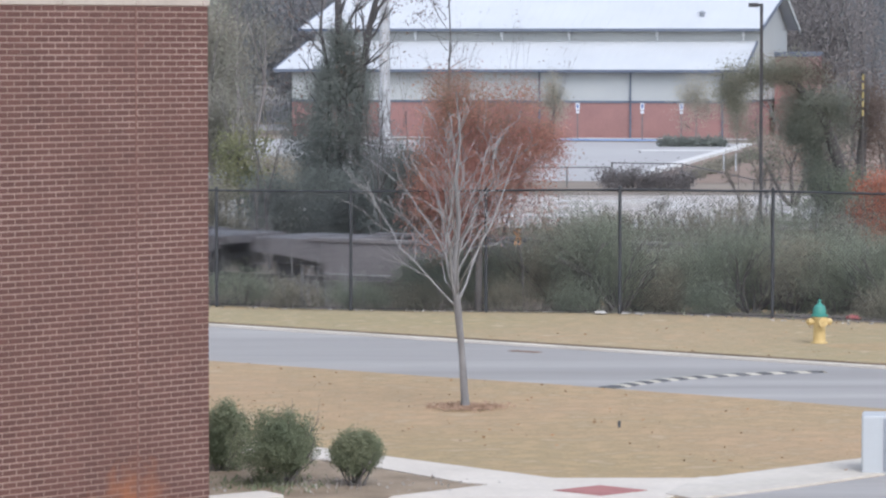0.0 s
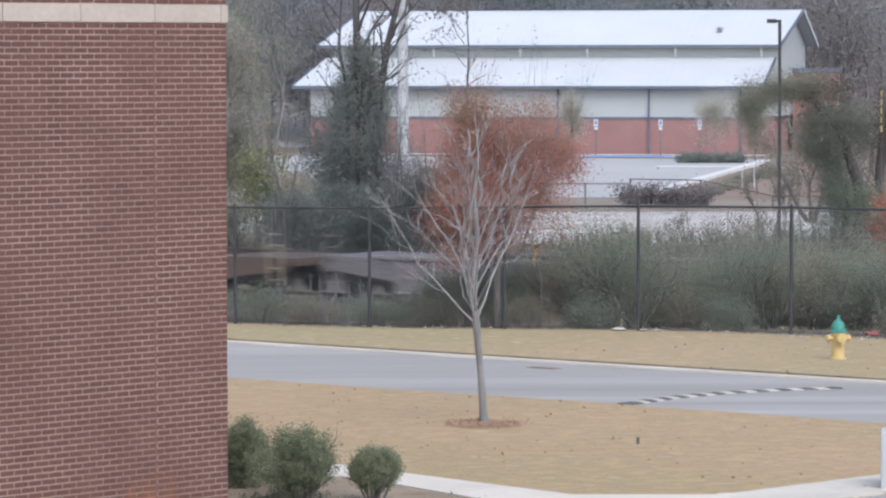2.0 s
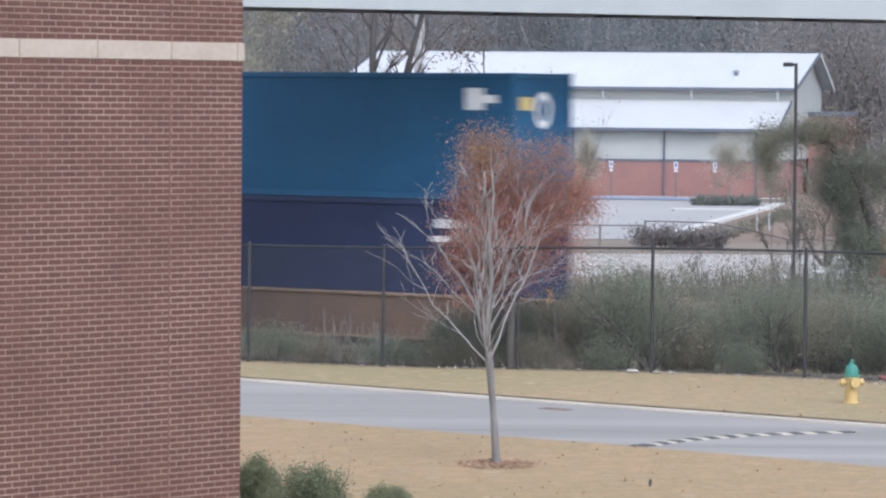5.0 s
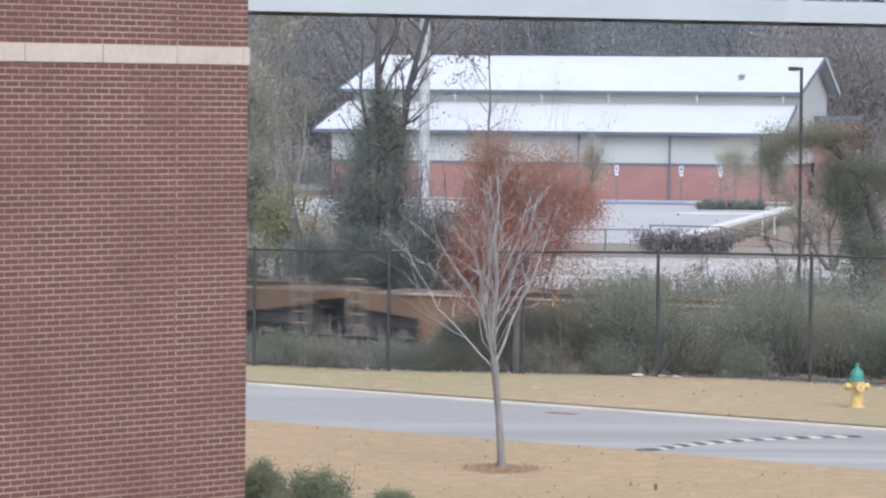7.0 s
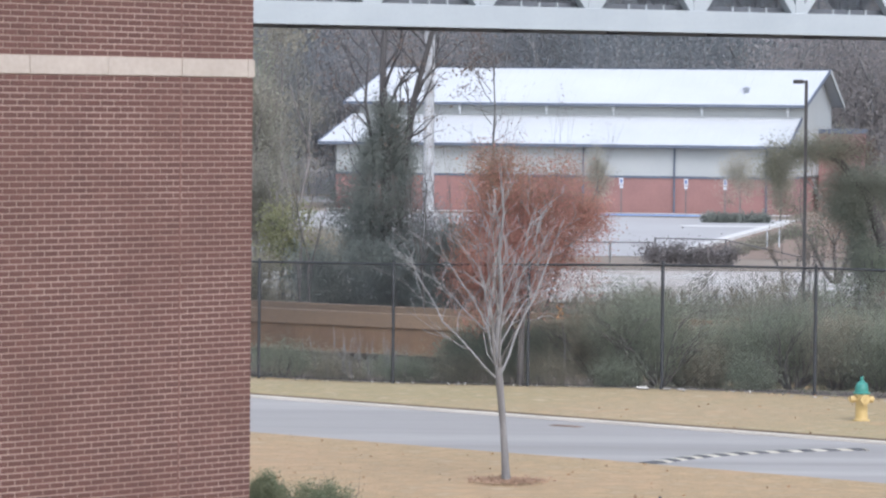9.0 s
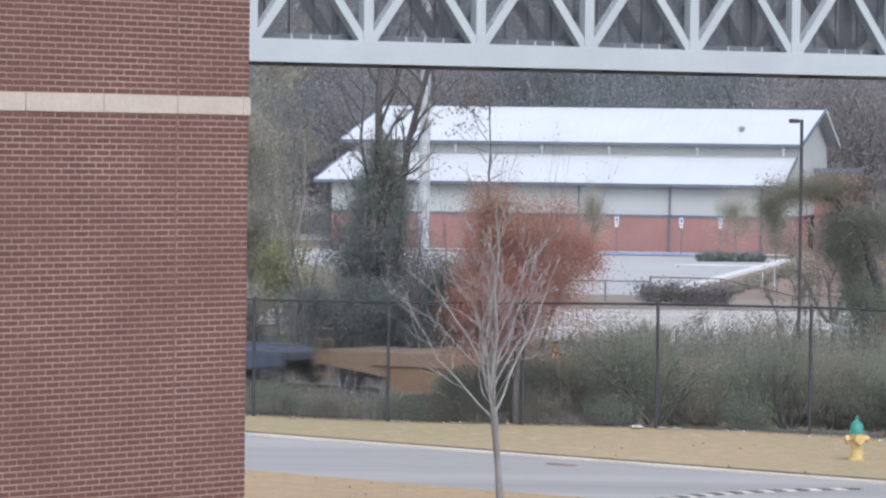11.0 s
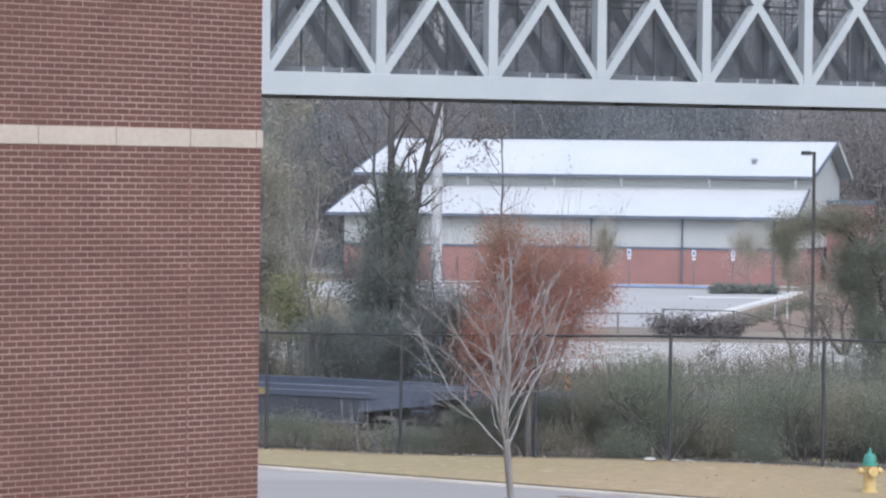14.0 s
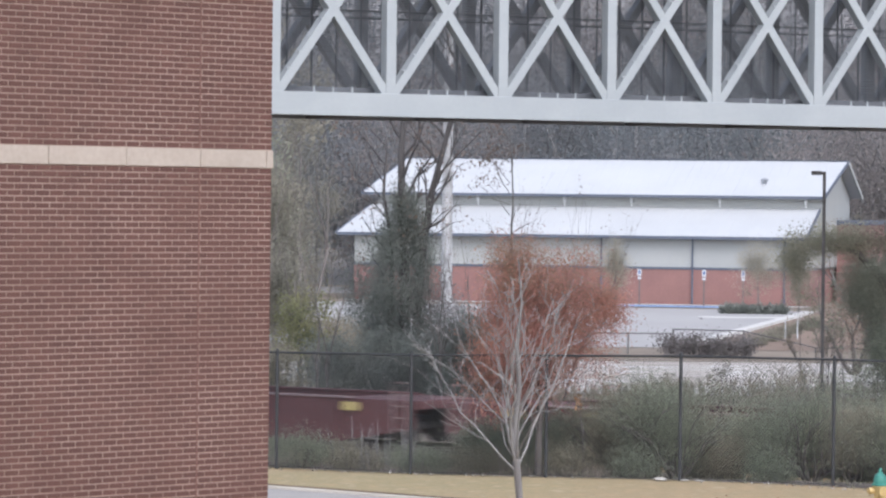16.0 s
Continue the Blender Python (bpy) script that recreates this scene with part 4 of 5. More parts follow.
        beam(bm, p, q, w, d)
        part("trim", bm, M_NAVY, h, "dark blue metal trim")
    bm = bmesh.new()
    beam(bm, (L + 0.98, 12, 9.5), (L + 1.0, 18.8, 7.1), 0.12, 0.3)
    part("trim", bm, M_PANEL, h)
    for x in (5.6, 11.7, 17.8, 23.9, 30.0):
        bm = bmesh.new()
        box(bm, x - 0.05, x + 0.05, 0.48, 0.6, 0.0, 4.35)
        part("downpipe", bm, M_NAVY, h)
    for x in (8.2, 14.2, 18.8, 24.8, 30.6):
        bm = bmesh.new()
        box(bm, x - 0.08, x + 0.08, 5.35, 5.6, 6.66, 6.98, 0.03)
        box(bm, x - 0.03, x + 0.03, 5.5, 5.6, 6.4, 6.66)
        part("wall_lamp", bm, M_PALE, h, "small pale wall lamp")
    bm = bmesh.new()
    turned(bm, [(0.16, -0.2), (0.16, 0.12), (0.28, 0.13), (0.26, 0.2), (0.06, 0.3)], 12, (27.5, 7.4, 8.1))
    part("roof_vent", bm, M_BRIDGEGREY, h)
    annex = tagged(empty("brick_annex", m), "low brick annex with a blue flat roof edge", "building")
    bm = bmesh.new()
    box(bm, L + 0.26, L + 2.4, 12, 20, -0.8, 5.3)
    part("wall", bm, M_FARBRICK, annex)
    bm = bmesh.new()
    box(bm, L + 0.26, L + 2.5, 11.8, 20.2, 5.3, 5.6)
    part("roof_edge", bm, M_NAVY, annex)


hall()


def parking_sign(x, y):
    z = lie(x, y)
    s = tagged(empty("parking_sign", pose(x, y, z)), "blue and white accessible parking sign on a dark post", "sign", "parking signs")
    bm = bmesh.new()
    box(bm, -0.04, 0.04, -0.03, 0.03, -0.1, 2.3)
    part("post", bm, M_DARK, s)
    bm = bmesh.new()
    box(bm, -0.13, 0.13, -0.05, -0.032, 1.92, 2.36, 0.005)
    plate = part("plate", bm, M_SIGN, s)
    bm = bmesh.new()
    box(bm, -0.055, 0.055, -0.058, -0.052, 2.03, 2.27)
    part("symbol", bm, M_SIGNBLUE, plate)
    bm = bmesh.new()
    box(bm, -0.11, 0.11, -0.05, -0.032, 1.7, 1.86, 0.005)
    part("lower_plate", bm, M_SIGN, s)


for sx, sy in ((8.75, 261.0), (12.9, 260.0), (15.4, 259.4)):
    parking_sign(sx, sy)


def lot_marks():
    for k, (pts, mtl, label) in enumerate((
            ([(6.2, 260.0), (14.6, 258.2), (14.5, 255.2), (6.2, 257.0)], M_LINEBLUE, "faded blue and white hatched parking paint"),
            ([(-10.5, 267.2), (19.8, 260.6), (19.6, 258.4), (-10.7, 265)], M_PALECONC, "pale concrete walk before the hall"),
            ([(5.2, 241.0), (7.7, 240.6), (7.4, 238.2), (5.2, 238.6)], M_PALECONC, "pale concrete island tip"),
            ([(11.3, 236.2), (17.6, 236.2), (17.0, 233.2), (11.6, 233.4)], M_PALECONC, "pale concrete island"))):
        drape("paved_strip", pts, mtl, label, "paving", 3, 0.05)
    bm = bmesh.new()
    for i in range(24):
        a = Vector((8.35, 186, 0)).lerp(Vector((18.6, 245, 0)), i / 24)
        b = Vector((8.35, 186, 0)).lerp(Vector((18.6, 245, 0)), (i + 1) / 24)
        beam(bm, (a.x, a.y, lie(a.x, a.y) + 0.06), (b.x, b.y, lie(b.x, b.y) + 0.06), 0.6, 0.24)
    tagged(obj("kerb_lot", bm, M_PALECONC), "pale concrete kerb along the car park", "kerb", kind="structure")


lot_marks()


def lamp_post(x, y, top):
    z = lie(x, y)
    p = tagged(empty("street_lamp", pose(x, y, z)), "dark square lamp post with one box lamp head", "street lamp")
    h = top - z
    bm = bmesh.new()
    box(bm, -0.04, 0.04, -0.04, 0.04, -0.1, h, 0.006)
    part("pole", bm, M_DARK, p)
    bm = bmesh.new()
    box(bm, -0.16, 0.16, -0.16, 0.16, -0.1, 0.4, 0.03)
    part("footing", bm, M_CONC, p)
    bm = bmesh.new()
    box(bm, -0.14, 0.0, -0.03, 0.03, h - 0.07, h - 0.015)
    part("arm", bm, M_DARK, p)
    bm = bmesh.new()
    box(bm, -0.33, -0.08, -0.12, 0.12, h - 0.09, h + 0.015, 0.014)
    part("lamp_head", bm, M_DARK, p)


lamp_post(8.202, 103.5, 6.176)


def white_pole(x, y):
    z = lie(x, y)
    p = tagged(empty("utility_pole", pose(x, y, z)), "tall pale weathered concrete pole", "pole")
    bm = bmesh.new()
    turned(bm, [(0.37, -0.3), (0.34, 6), (0.31, 11), (0.28, 19)], 14)
    part("shaft", bm, M_POLE, p)


white_pole(-3.72, 256.0)


def lot_fence():
    """A low dark fence at the near edge of the car park."""
    f = tagged(empty("lot_fence"), "low dark rail fence at the edge of the car park", "fence")
    pts = [(3.5, 178), (5.5, 178), (7.4, 178), (7.5, 178.1), (10.5, 176), (13.5, 174), (17, 172)]
    hs = [0.95, 0.95, 0.95, 1.15, 1.15, 0.5, 0.5]
    prev = None
    for (x, y), h in zip(pts, hs):
        z = lie(x, y)
        bm = bmesh.new()
        box(bm, x - 0.04, x + 0.04, y - 0.04, y + 0.04, z - 0.1, z + h)
        part("post", bm, M_DARK, f)
        top = Vector((x, y, z + h - 0.03))
        if prev is not None and (top - prev).length > 0.5:
            bm = bmesh.new()
            beam(bm, prev, top, 0.05, 0.05)
            part("rail", bm, M_DARK, f)
        prev = top


lot_fence()


# ---- trees beyond the railway ----
def bare_tree(name, label, x, y, z, height, seed, bark, r=0.1, spread=0.4, depth=4, lean=0.0, stems=1, leafmat=None, leaf=0.06, per=6, top_only=False):
    rng, nr = random.Random(seed), np.random.default_rng(seed)
    t = tagged(empty(name), label, "tree")
    tips = []
    for s in range(stems):
        tubes = Tubes()
        limb(tubes, tips, rng, Vector((x + s * 0.25, y, z - 0.1)), Vector((lean + rng.gauss(0, 0.05 + 0.1 * (stems > 1)), rng.gauss(0, 0.05), 1)), height * 0.42, r, depth, bend=0.07, up=0.12, split=(2, 3), shrink=0.68, spread=spread, n=7, segs=5)
        tubes.mesh("trunk", bark, t)
    if leafmat:
        tp = np.array([tuple(q[0]) for q in tips if q[2] < 2 and (not top_only or q[0].z > z + height * 0.6)])
        c = (tp[:, None, :] + nr.normal(size=(len(tp), per, 3)) * leaf * 3).reshape(-1, 3)
        leaves("leaves", c, leaf, leafmat, t, nr)
    return t


# the ivy-clad pair of trunks
def ivy_tree():
    x, y = -2.55, 106.0
    z = lie(x, y)
    rng, nr = random.Random(8), np.random.default_rng(8)
    t = tagged(empty("ivy_clad_tree"), "dark bare tree with its trunks wrapped in ivy", "tree")
    tips = []
    centres = []
    for dx, lean, h, r in ((-0.1, -0.01, 9.5, 0.17), (0.0, 0.07, 10.0, 0.13), (-0.3, -0.05, 8.0, 0.07)):
        tubes = Tubes()
        fork = 0.17 if dx == 0 else 0.0
        pts = [Vector((x + dx + lean * h * s + fork * max(0.0, h * s - 5.0) + rng.gauss(0, 0.05), y + rng.gauss(0, 0.1), z - 0.1 + h * s)) for s in (0, 0.15, 0.3, 0.45, 0.6, 0.75, 0.9, 1.0)]
        tubes.add(pts, [r * k for k in (1.2, 1, 0.9, 0.8, 0.68, 0.5, 0.3, 0.1)], 9)
        tubes.mesh("trunk", M_IVYBARK, t)
        for i in range(9 if dx else 15):
            tw = Tubes()
            s = 0.42 + (0.06 if dx else 0.036) * i
            a = rng.uniform(0, 6.283)
            k = min(5, int(s / 0.15))
            root = pts[k].lerp(pts[k + 1], s / 0.15 - k)
            limb(tw, tips, rng, root, Vector((math.cos(a), math.sin(a) * 0.5, 1.1)), 1.1, r * 0.3, 2, bend=0.12, up=0.05, spread=0.5, n=5)
            tw.mesh("branch", M_IVYBARK, t)
        if dx:
            continue
        # a thin sleeve of ivy on the leaning stem
        for k in range(60):
            q = rng.uniform(0.03, 0.62)
            j = min(6, int(q / 0.15))
            p = pts[j].lerp(pts[j + 1], q / 0.15 - j)
            centres.append(np.array(tuple(p)) + nr.normal(size=(40, 3)) * np.array([0.17, 0.17, 0.2]))
    # the ragged ivy mantle round the thick trunk: wide below, narrow above
    for k in range(300):
        h = 5.75 * rng.random() ** 0.9
        wide = 1.15 - 0.07 * h if h < 4.5 else max(0.16, 0.7 - 0.45 * (h - 4.5))
        a, reach = rng.uniform(0, 6.283), wide * rng.random() ** 0.4 * rng.uniform(0.75, 1.2)
        at = np.array([x - 0.12 + math.cos(a) * reach, y + math.sin(a) * reach, z + h])
        centres.append(at + nr.normal(size=(190, 3)) * np.array([0.17, 0.17, 0.24]) * rng.uniform(0.7, 1.25))
    leaves("ivy", np.concatenate(centres), 0.03, M_LEAFG, t, nr)
    tp = np.array([tuple(q[0]) for q in tips])
    leaves("dry_leaves", (tp[:, None, :] + nr.normal(size=(len(tp), 3, 3)) * 0.15).reshape(-1, 3), 0.045, M_BROWNLEAF, t, nr)


ivy_tree()
# dark junipers round its foot
leafy_tree("juniper", "dark green juniper spreading low beyond the railway", -4.3, 104.0, lie(-4.3, 104), 2.3, (1.0, 1.0), M_LEAFG, M_BARKD, 41, clear=0.02, lobes=14, count=220, per=46, leaf=0.034, spread=0.18)
leafy_tree("juniper", "dark green juniper spreading low beyond the railway", -2.3, 103.5, lie(-2.3, 103.5), 2.4, (1.3, 1.0), M_LEAFG, M_BARKD, 42, clear=0.02, lobes=16, count=330, per=46, leaf=0.034, spread=0.18)
leafy_tree("juniper", "dark green juniper spreading low beyond the railway", -0.6, 104.0, lie(-0.6, 104), 2.9, (1.0, 0.9), M_LEAFG, M_BARKD, 43, clear=0.02, lobes=14, count=240, per=46, leaf=0.034, spread=0.18)
leafy_tree("juniper", "thin browning juniper spreading low beyond the railway", -5.8, 103.0, lie(-5.8, 103), 2.0, (1.0, 0.9), M_LEAFWB, M_BARKD, 44, clear=0.02, lobes=12, count=150, per=46, leaf=0.034, spread=0.18)
leafy_tree("juniper", "tall dark green juniper behind the ivy tree", -3.4, 108.5, lie(-3.4, 108.5), 5.0, (0.95, 0.9), M_LEAFG, M_BARKD, 46, clear=0.02, lobes=18, count=200, per=40, leaf=0.036, spread=0.18)
leafy_tree("yellowing_shrub", "yellow green shrub beyond the railway", -5.7, 112.0, lie(-5.7, 112), 3.1, (0.9, 0.9), M_LEAFY, M_BARKD, 45, clear=0.1, count=130, per=20, leaf=0.045, spread=0.16, category="shrub", lobes=12)
bare_tree("bare_tree", "thin leafless tree with olive remnants", -6.2, 125.0, lie(-6.2, 125), 9.5, 51, M_BARKD, 0.061, leafmat=M_FAROLIVE, leaf=0.08, per=12)
bare_tree("bare_tree", "thin leafless tree with olive remnants", -8.6, 140.0, lie(-8.6, 140), 11.0, 52, M_BARKD, 0.066, leafmat=M_FAROLIVE, leaf=0.09, per=14)
for k, (x, y, h, w, mtl) in enumerate(((-7.6, 132, 7.5, 2.6, M_FAROLIVE), (-9.6, 150, 9.5, 3.0, M_LEAFW), (-9.5, 185, 11.0, 3.4, M_FAROLIVE), (-12.5, 200, 12.0, 4.0, M_LEAFW), (-7.2, 126, 3.6, 2.4, M_FAROLIVE))):
    leafy_tree("olive_tree", "thin late autumn tree with dull olive leaves", x, y, lie(x, y), h, (w / 2, w / 2), mtl, M_TWIG, 110 + k, clear=0.12, count=420, per=24, leaf=0.045, spread=0.28, trunk_r=0.07, lobes=18)
for k, (x, y, h, w, mtl) in enumerate(((-5.3, 122.0, 1.5, 1.6, M_TANLEAF), (-4.4, 128.0, 1.3, 1.8, M_FAROLIVE), (-5.9, 135.0, 1.8, 2.0, M_TANLEAF), (-4.9, 146.0, 1.6, 2.2, M_FAROLIVE), (-3.6, 150.0, 1.2, 1.8, M_TANLEAF), (-6.6, 165.0, 1.8, 2.4, M_FAROLIVE))):
    shrub("scrub_bush", "low tan and olive scrub bush at the yard's edge", x, y, lie(x, y), w, h, mtl, 220 + k, count=90, per=22, leaf=0.04, spread=0.16, stems=6, ball=False, lobes=8)
bare_tree("bare_tree", "thin leafless grey tree", -6.6, 118.0, lie(-6.6, 118), 7.0, 53, M_BARKD, 0.044, stems=2)
bare_tree("bare_tree", "thin leafless tree with olive remnants", -7.4, 155.0, lie(-7.4, 155), 11.0, 54, M_BARKD, 0.066, leafmat=M_FAROLIVE, leaf=0.09, per=16)
for k, (x, y, h, n) in enumerate(((-0.9, 99.0, 6.6, 2), (0.9, 101.0, 6.2, 2), (-1.6, 102.0, 6.9, 1), (-4.6, 101.0, 5.2, 2))):
    bare_tree("bare_sapling", "thin leafless sapling with fine brown twigs", x, y, lie(x, y), h, 170 + k, M_BARKD, 0.035, spread=0.34, depth=4, stems=n, leafmat=M_BROWNLEAF, leaf=0.03, per=1)


def sapling():
    """A slender stem with a loose spray of brown leaves at its top."""
    x, y = 0.16, 100.0
    z = lie(x, y)
    rng, nr = random.Random(55), np.random.default_rng(55)
    t = tagged(empty("sapling"), "slender sapling with a loose spray of brown leaves on top", "tree")
    stem = Tubes()
    pts = [Vector((x + rng.gauss(0, 0.03), y, z - 0.1 + (7.2 - z) * s / 9)) for s in range(10)]
    stem.add(pts, [0.06 - 0.0055 * s for s in range(10)], 7)
    stem.mesh("trunk", M_TWIG, t)
    tips = []
    for i in range(13):
        tw = Tubes()
        root = pts[5].lerp(pts[9], i / 13)
        a = rng.uniform(0, 6.283)
        limb(tw, tips, rng, root, Vector((math.cos(a), math.sin(a) * 0.4, 0.5)), 0.75 - 0.03 * i, 0.013, 2, bend=0.2, up=0.0, spread=0.5, n=4)
        tw.mesh("twig", M_TWIG, t)["kind"] = "stuff"
    tp = np.array([tuple(q[0]) for q in tips if q[0].z > 5.7])
    leaves("leaf_spray", (tp[:, None, :] + nr.normal(size=(len(tp), 7, 3)) * 0.09).reshape(-1, 3), 0.038, M_BROWNLEAF, t, nr)["kind"] = "stuff"


sapling()


# ---- vine-covered tree and thicket beyond the fence ----
def vine_tree():
    x, y = 10.2, 108.0
    z = lie(x, y)
    rng, nr = random.Random(14), np.random.default_rng(14)
    t = tagged(empty("vine_covered_tree"), "arching tree smothered in dark green vines", "tree")
    tubes = Tubes()
    tubes.add([Vector((x + 0.6, y, z - 0.1)), Vector((x + 0.5, y, z + 1.6)), Vector((x + 0.1, y, z + 2.9)), Vector((x - 0.7, y, z + 3.9)), Vector((x - 1.5, y, z + 4.15))], [0.2, 0.17, 0.14, 0.08, 0.02], 9)
    tubes.add([Vector((x + 1.1, y + 0.4, z - 0.1)), Vector((x + 1.1, y + 0.4, z + 2)), Vector((x + 1.3, y + 0.4, z + 4.2))], [0.16, 0.13, 0.06], 9)
    tubes.mesh("trunk", M_BARKD, t)
    dark = [lobed(nr, (x - 0.35, y, z + 3.0), (0.85, 0.8, 1.3), 22, 420, 44, 0.13), lobed(nr, (x - 0.1, y, z + 1.5), (0.7, 0.6, 0.7), 12, 130, 40, 0.14),
            lobed(nr, (x + 0.55, y + 0.3, z + 3.0), (0.6, 0.6, 1.2), 12, 110, 40, 0.15)]
    leaves("vines", np.concatenate(dark), 0.03, M_LEAFVINE, t, nr)
    thin = [lobed(nr, (x - 0.95, y, z + 4.2), (1.0, 0.7, 0.42), 16, 190, 34, 0.18), lobed(nr, (x - 1.95, y, z + 4.1), (0.85, 0.6, 0.44), 16, 130, 34, 0.18), lobed(nr, (x - 2.5, y, z + 3.6), (0.38, 0.4, 0.8), 10, 90, 34, 0.16),
            lobed(nr, (x - 2.0, y + 0.3, z + 2.7), (0.45, 0.4, 0.8), 8, 34, 30, 0.16), lobed(nr, (x + 0.3, y, z + 0.9), (1.4, 0.6, 0.8), 12, 110, 40, 0.16)]
    leaves("thin_vines", np.concatenate(thin), 0.028, M_VINETAN, t, nr)
    brown = [lobed(nr, (x + 1.4, y + 0.5, z + 2.9), (0.7, 0.7, 1.7), 14, 130, 34, 0.18), lobed(nr, (x - 0.3, y, z + 4.3), (0.9, 0.6, 0.3), 8, 40, 28, 0.15)]
    leaves("dry_foliage", np.concatenate(brown), 0.03, M_BROWNLEAF, t, nr)


vine_tree()
for k, (x, y, h, w, mtl) in enumerate(((10.9, 125.0, 3.6, 1.7, M_BROWNTAN), (12.0, 127.0, 4.4, 2.0, M_BROWNTAN), (12.9, 118.0, 4.2, 2.0, M_BROWNLEAF), (-1.55, 105.6, 3.7, 1.3, M_HEDGE))):
    shrub("tall_brush", "tall thin brush with faded brown leaves", x, y, lie(x, y), w, h, mtl, 260 + k, count=120, per=28, leaf=0.036, spread=0.24, stems=5, ball=False, lobes=10)
for k, (x, y, h, w) in enumerate(((3.0, 80.8, 2.15, 2.0), (3.5, 80.2, 1.9, 1.5), (2.3, 81.4, 1.7, 1.5), (-0.3, 82.6, 0.95, 1.3), (0.7, 82.3, 1.25, 1.4), (4.4, 80.4, 0.95, 1.4), (5.5, 79.9, 1.7, 1.7), (6.1, 79.4, 1.85, 1.6), (6.9, 79.0, 1.6, 1.5), (7.7, 78.5, 1.55, 1.6), (8.6, 77.8, 1.6, 1.7),
                                  (9.9, 76.9, 1.5, 1.7), (7.9, 79.6, 1.7, 1.5), (1.6, 82.0, 1.3, 1.6), (4.6, 82.6, 1.4, 1.9), (5.7, 81.6, 1.5, 1.9), (7.1, 80.8, 1.5, 1.8), (9.2, 79.2, 1.6, 1.8), (2.4, 83.2, 1.3, 1.8), (4.6, 81.3, 1.45, 1.6), (3.9, 81.9, 1.45, 1.5))):
    shrub("wild_shrub", "wild grey green shrub growing through the fence line", x, y, lie(x, y), w, h, (M_LEAFW, M_LEAFW, M_LEAFWB)[k % 3], 60 + k, count=310, per=36, leaf=0.0205, spread=0.14, stems=9, ball=False, lobes=17)
for k, (x, y, h, w, mtl) in enumerate(((10.9, 92.0, 3.0, 1.7, M_LEAFW), (10.4, 104.0, 2.0, 2.4, M_LEAFW))):
    shrub("thicket_shrub", "loose autumn shrub beyond the railway", x, y, lie(x, y), w, h, mtl, 80 + k, count=200, per=34, leaf=0.034, spread=0.14, stems=8, ball=False, lobes=12)
leafy_tree("orange_shrub", "tall shrub with orange red autumn leaves beyond the fence", 8.95, 80.4, lie(8.95, 80.4), 3.4, (0.65, 0.6), M_LEAFR, M_TWIG, 88, trunk_r=0.05, clear=0.42, count=120, per=40, leaf=0.026, spread=0.11, lobes=12, category="shrub", second=M_LEAFO)
for k, (x, y, h, w) in enumerate(((6.9, 250.0, 4.6, 1.7), (15.5, 246.0, 4.3, 2.9), (17.9, 244.0, 4.4, 1.6))):
    leafy_tree("ornamental_tree", "small feathery olive tan tree by the car park", x, y, lie(x, y), h, (w / 2, w / 2), M_PALETAN, M_TWIG, 90 + k, clear=0.2, count=230, per=18, leaf=0.045, spread=0.26, trunk_r=0.05, lobes=12)
for k in range(6):
    x, y = 13.5 + k * 0.66, 243.0
    shrub("hedge_shrub", "small clipped shrub on the car park island", x, y, lie(x, y) + 0.03, 0.8, 0.45, M_LEAFG, 100 + k, count=40, per=16, leaf=0.08, spread=0.14, stems=3)


for k in range(5):
    x, y = 7.3 + 0.75 * k, 172.5
    shrub("low_hedge", "low dark brown hedge inside the car park fence", x, y, lie(x, y), 1.1, 0.95, M_HEDGE, 120 + k, count=60, per=18, leaf=0.055, spread=0.15, stems=5, ball=False, lobes=7)


for k, (x, y, h) in enumerate(((4.6, 92.0, 2.0), (6.0, 91.0, 2.2), (7.4, 90.5, 1.9), (8.8, 89.5, 2.3), (10.2, 89.4, 2.2), (3.4, 93.0, 1.9), (5.2, 97.0, 2.3), (6.8, 98.5, 2.0), (8.1, 97.0, 2.2), (9.6, 96.0, 2.4), (7.6, 104.0, 2.6), (8.6, 110.0, 2.4), (2.8, 95.0, 1.8), (4.0, 98.0, 1.9), (4.9, 94.0, 1.7), (6.3, 94.5, 2.0), (7.0, 96.5, 2.1), (8.0, 93.0, 1.8), (9.0, 93.5, 2.0), (10.4, 92.5, 2.0))):
    bare_tree("brush", "thin leafless brush with a few olive leaves", x, y, lie(x, y), h, 140 + k, M_TWIG, 0.025, spread=0.45, depth=3, stems=4, leafmat=(M_FAROLIVE, M_TANLEAF, M_LEAFW)[k % 3], leaf=0.03, per=7)
for k, (x, y, h, w) in enumerate(((-4.2, 83.6, 0.65, 1.2), (-3.0, 82.8, 0.35, 1.0), (-1.6, 81.9, 0.4, 1.2), (-0.4, 81.2, 0.5, 1.3), (0.1, 81.6, 0.75, 1.1), (-3.6, 84.6, 0.4, 1.5), (-1.9, 83.9, 0.35, 1.6), (-0.6, 83.2, 0.5, 1.5), (-5.2, 85.6, 0.5, 1.5), (1.3, 80.3, 0.55, 1.1), (2.6, 79.5, 0.5, 1.2), (-5.6, 84.4, 0.55, 1.2), (5.2, 77.9, 0.45, 1.0), (8.4, 76.0, 0.5, 1.1))):
    shrub("bramble", "low grey green bramble at the fence foot", x, y, lie(x, y), w, h, (M_LEAFW, M_LEAFWB)[k % 2], 160 + k, count=130, per=24, leaf=0.02, spread=0.12, stems=5, ball=False)



for k in range(6):
    x, y = 12.0 + 0.95 * k, 190.0 + 5.6 * k
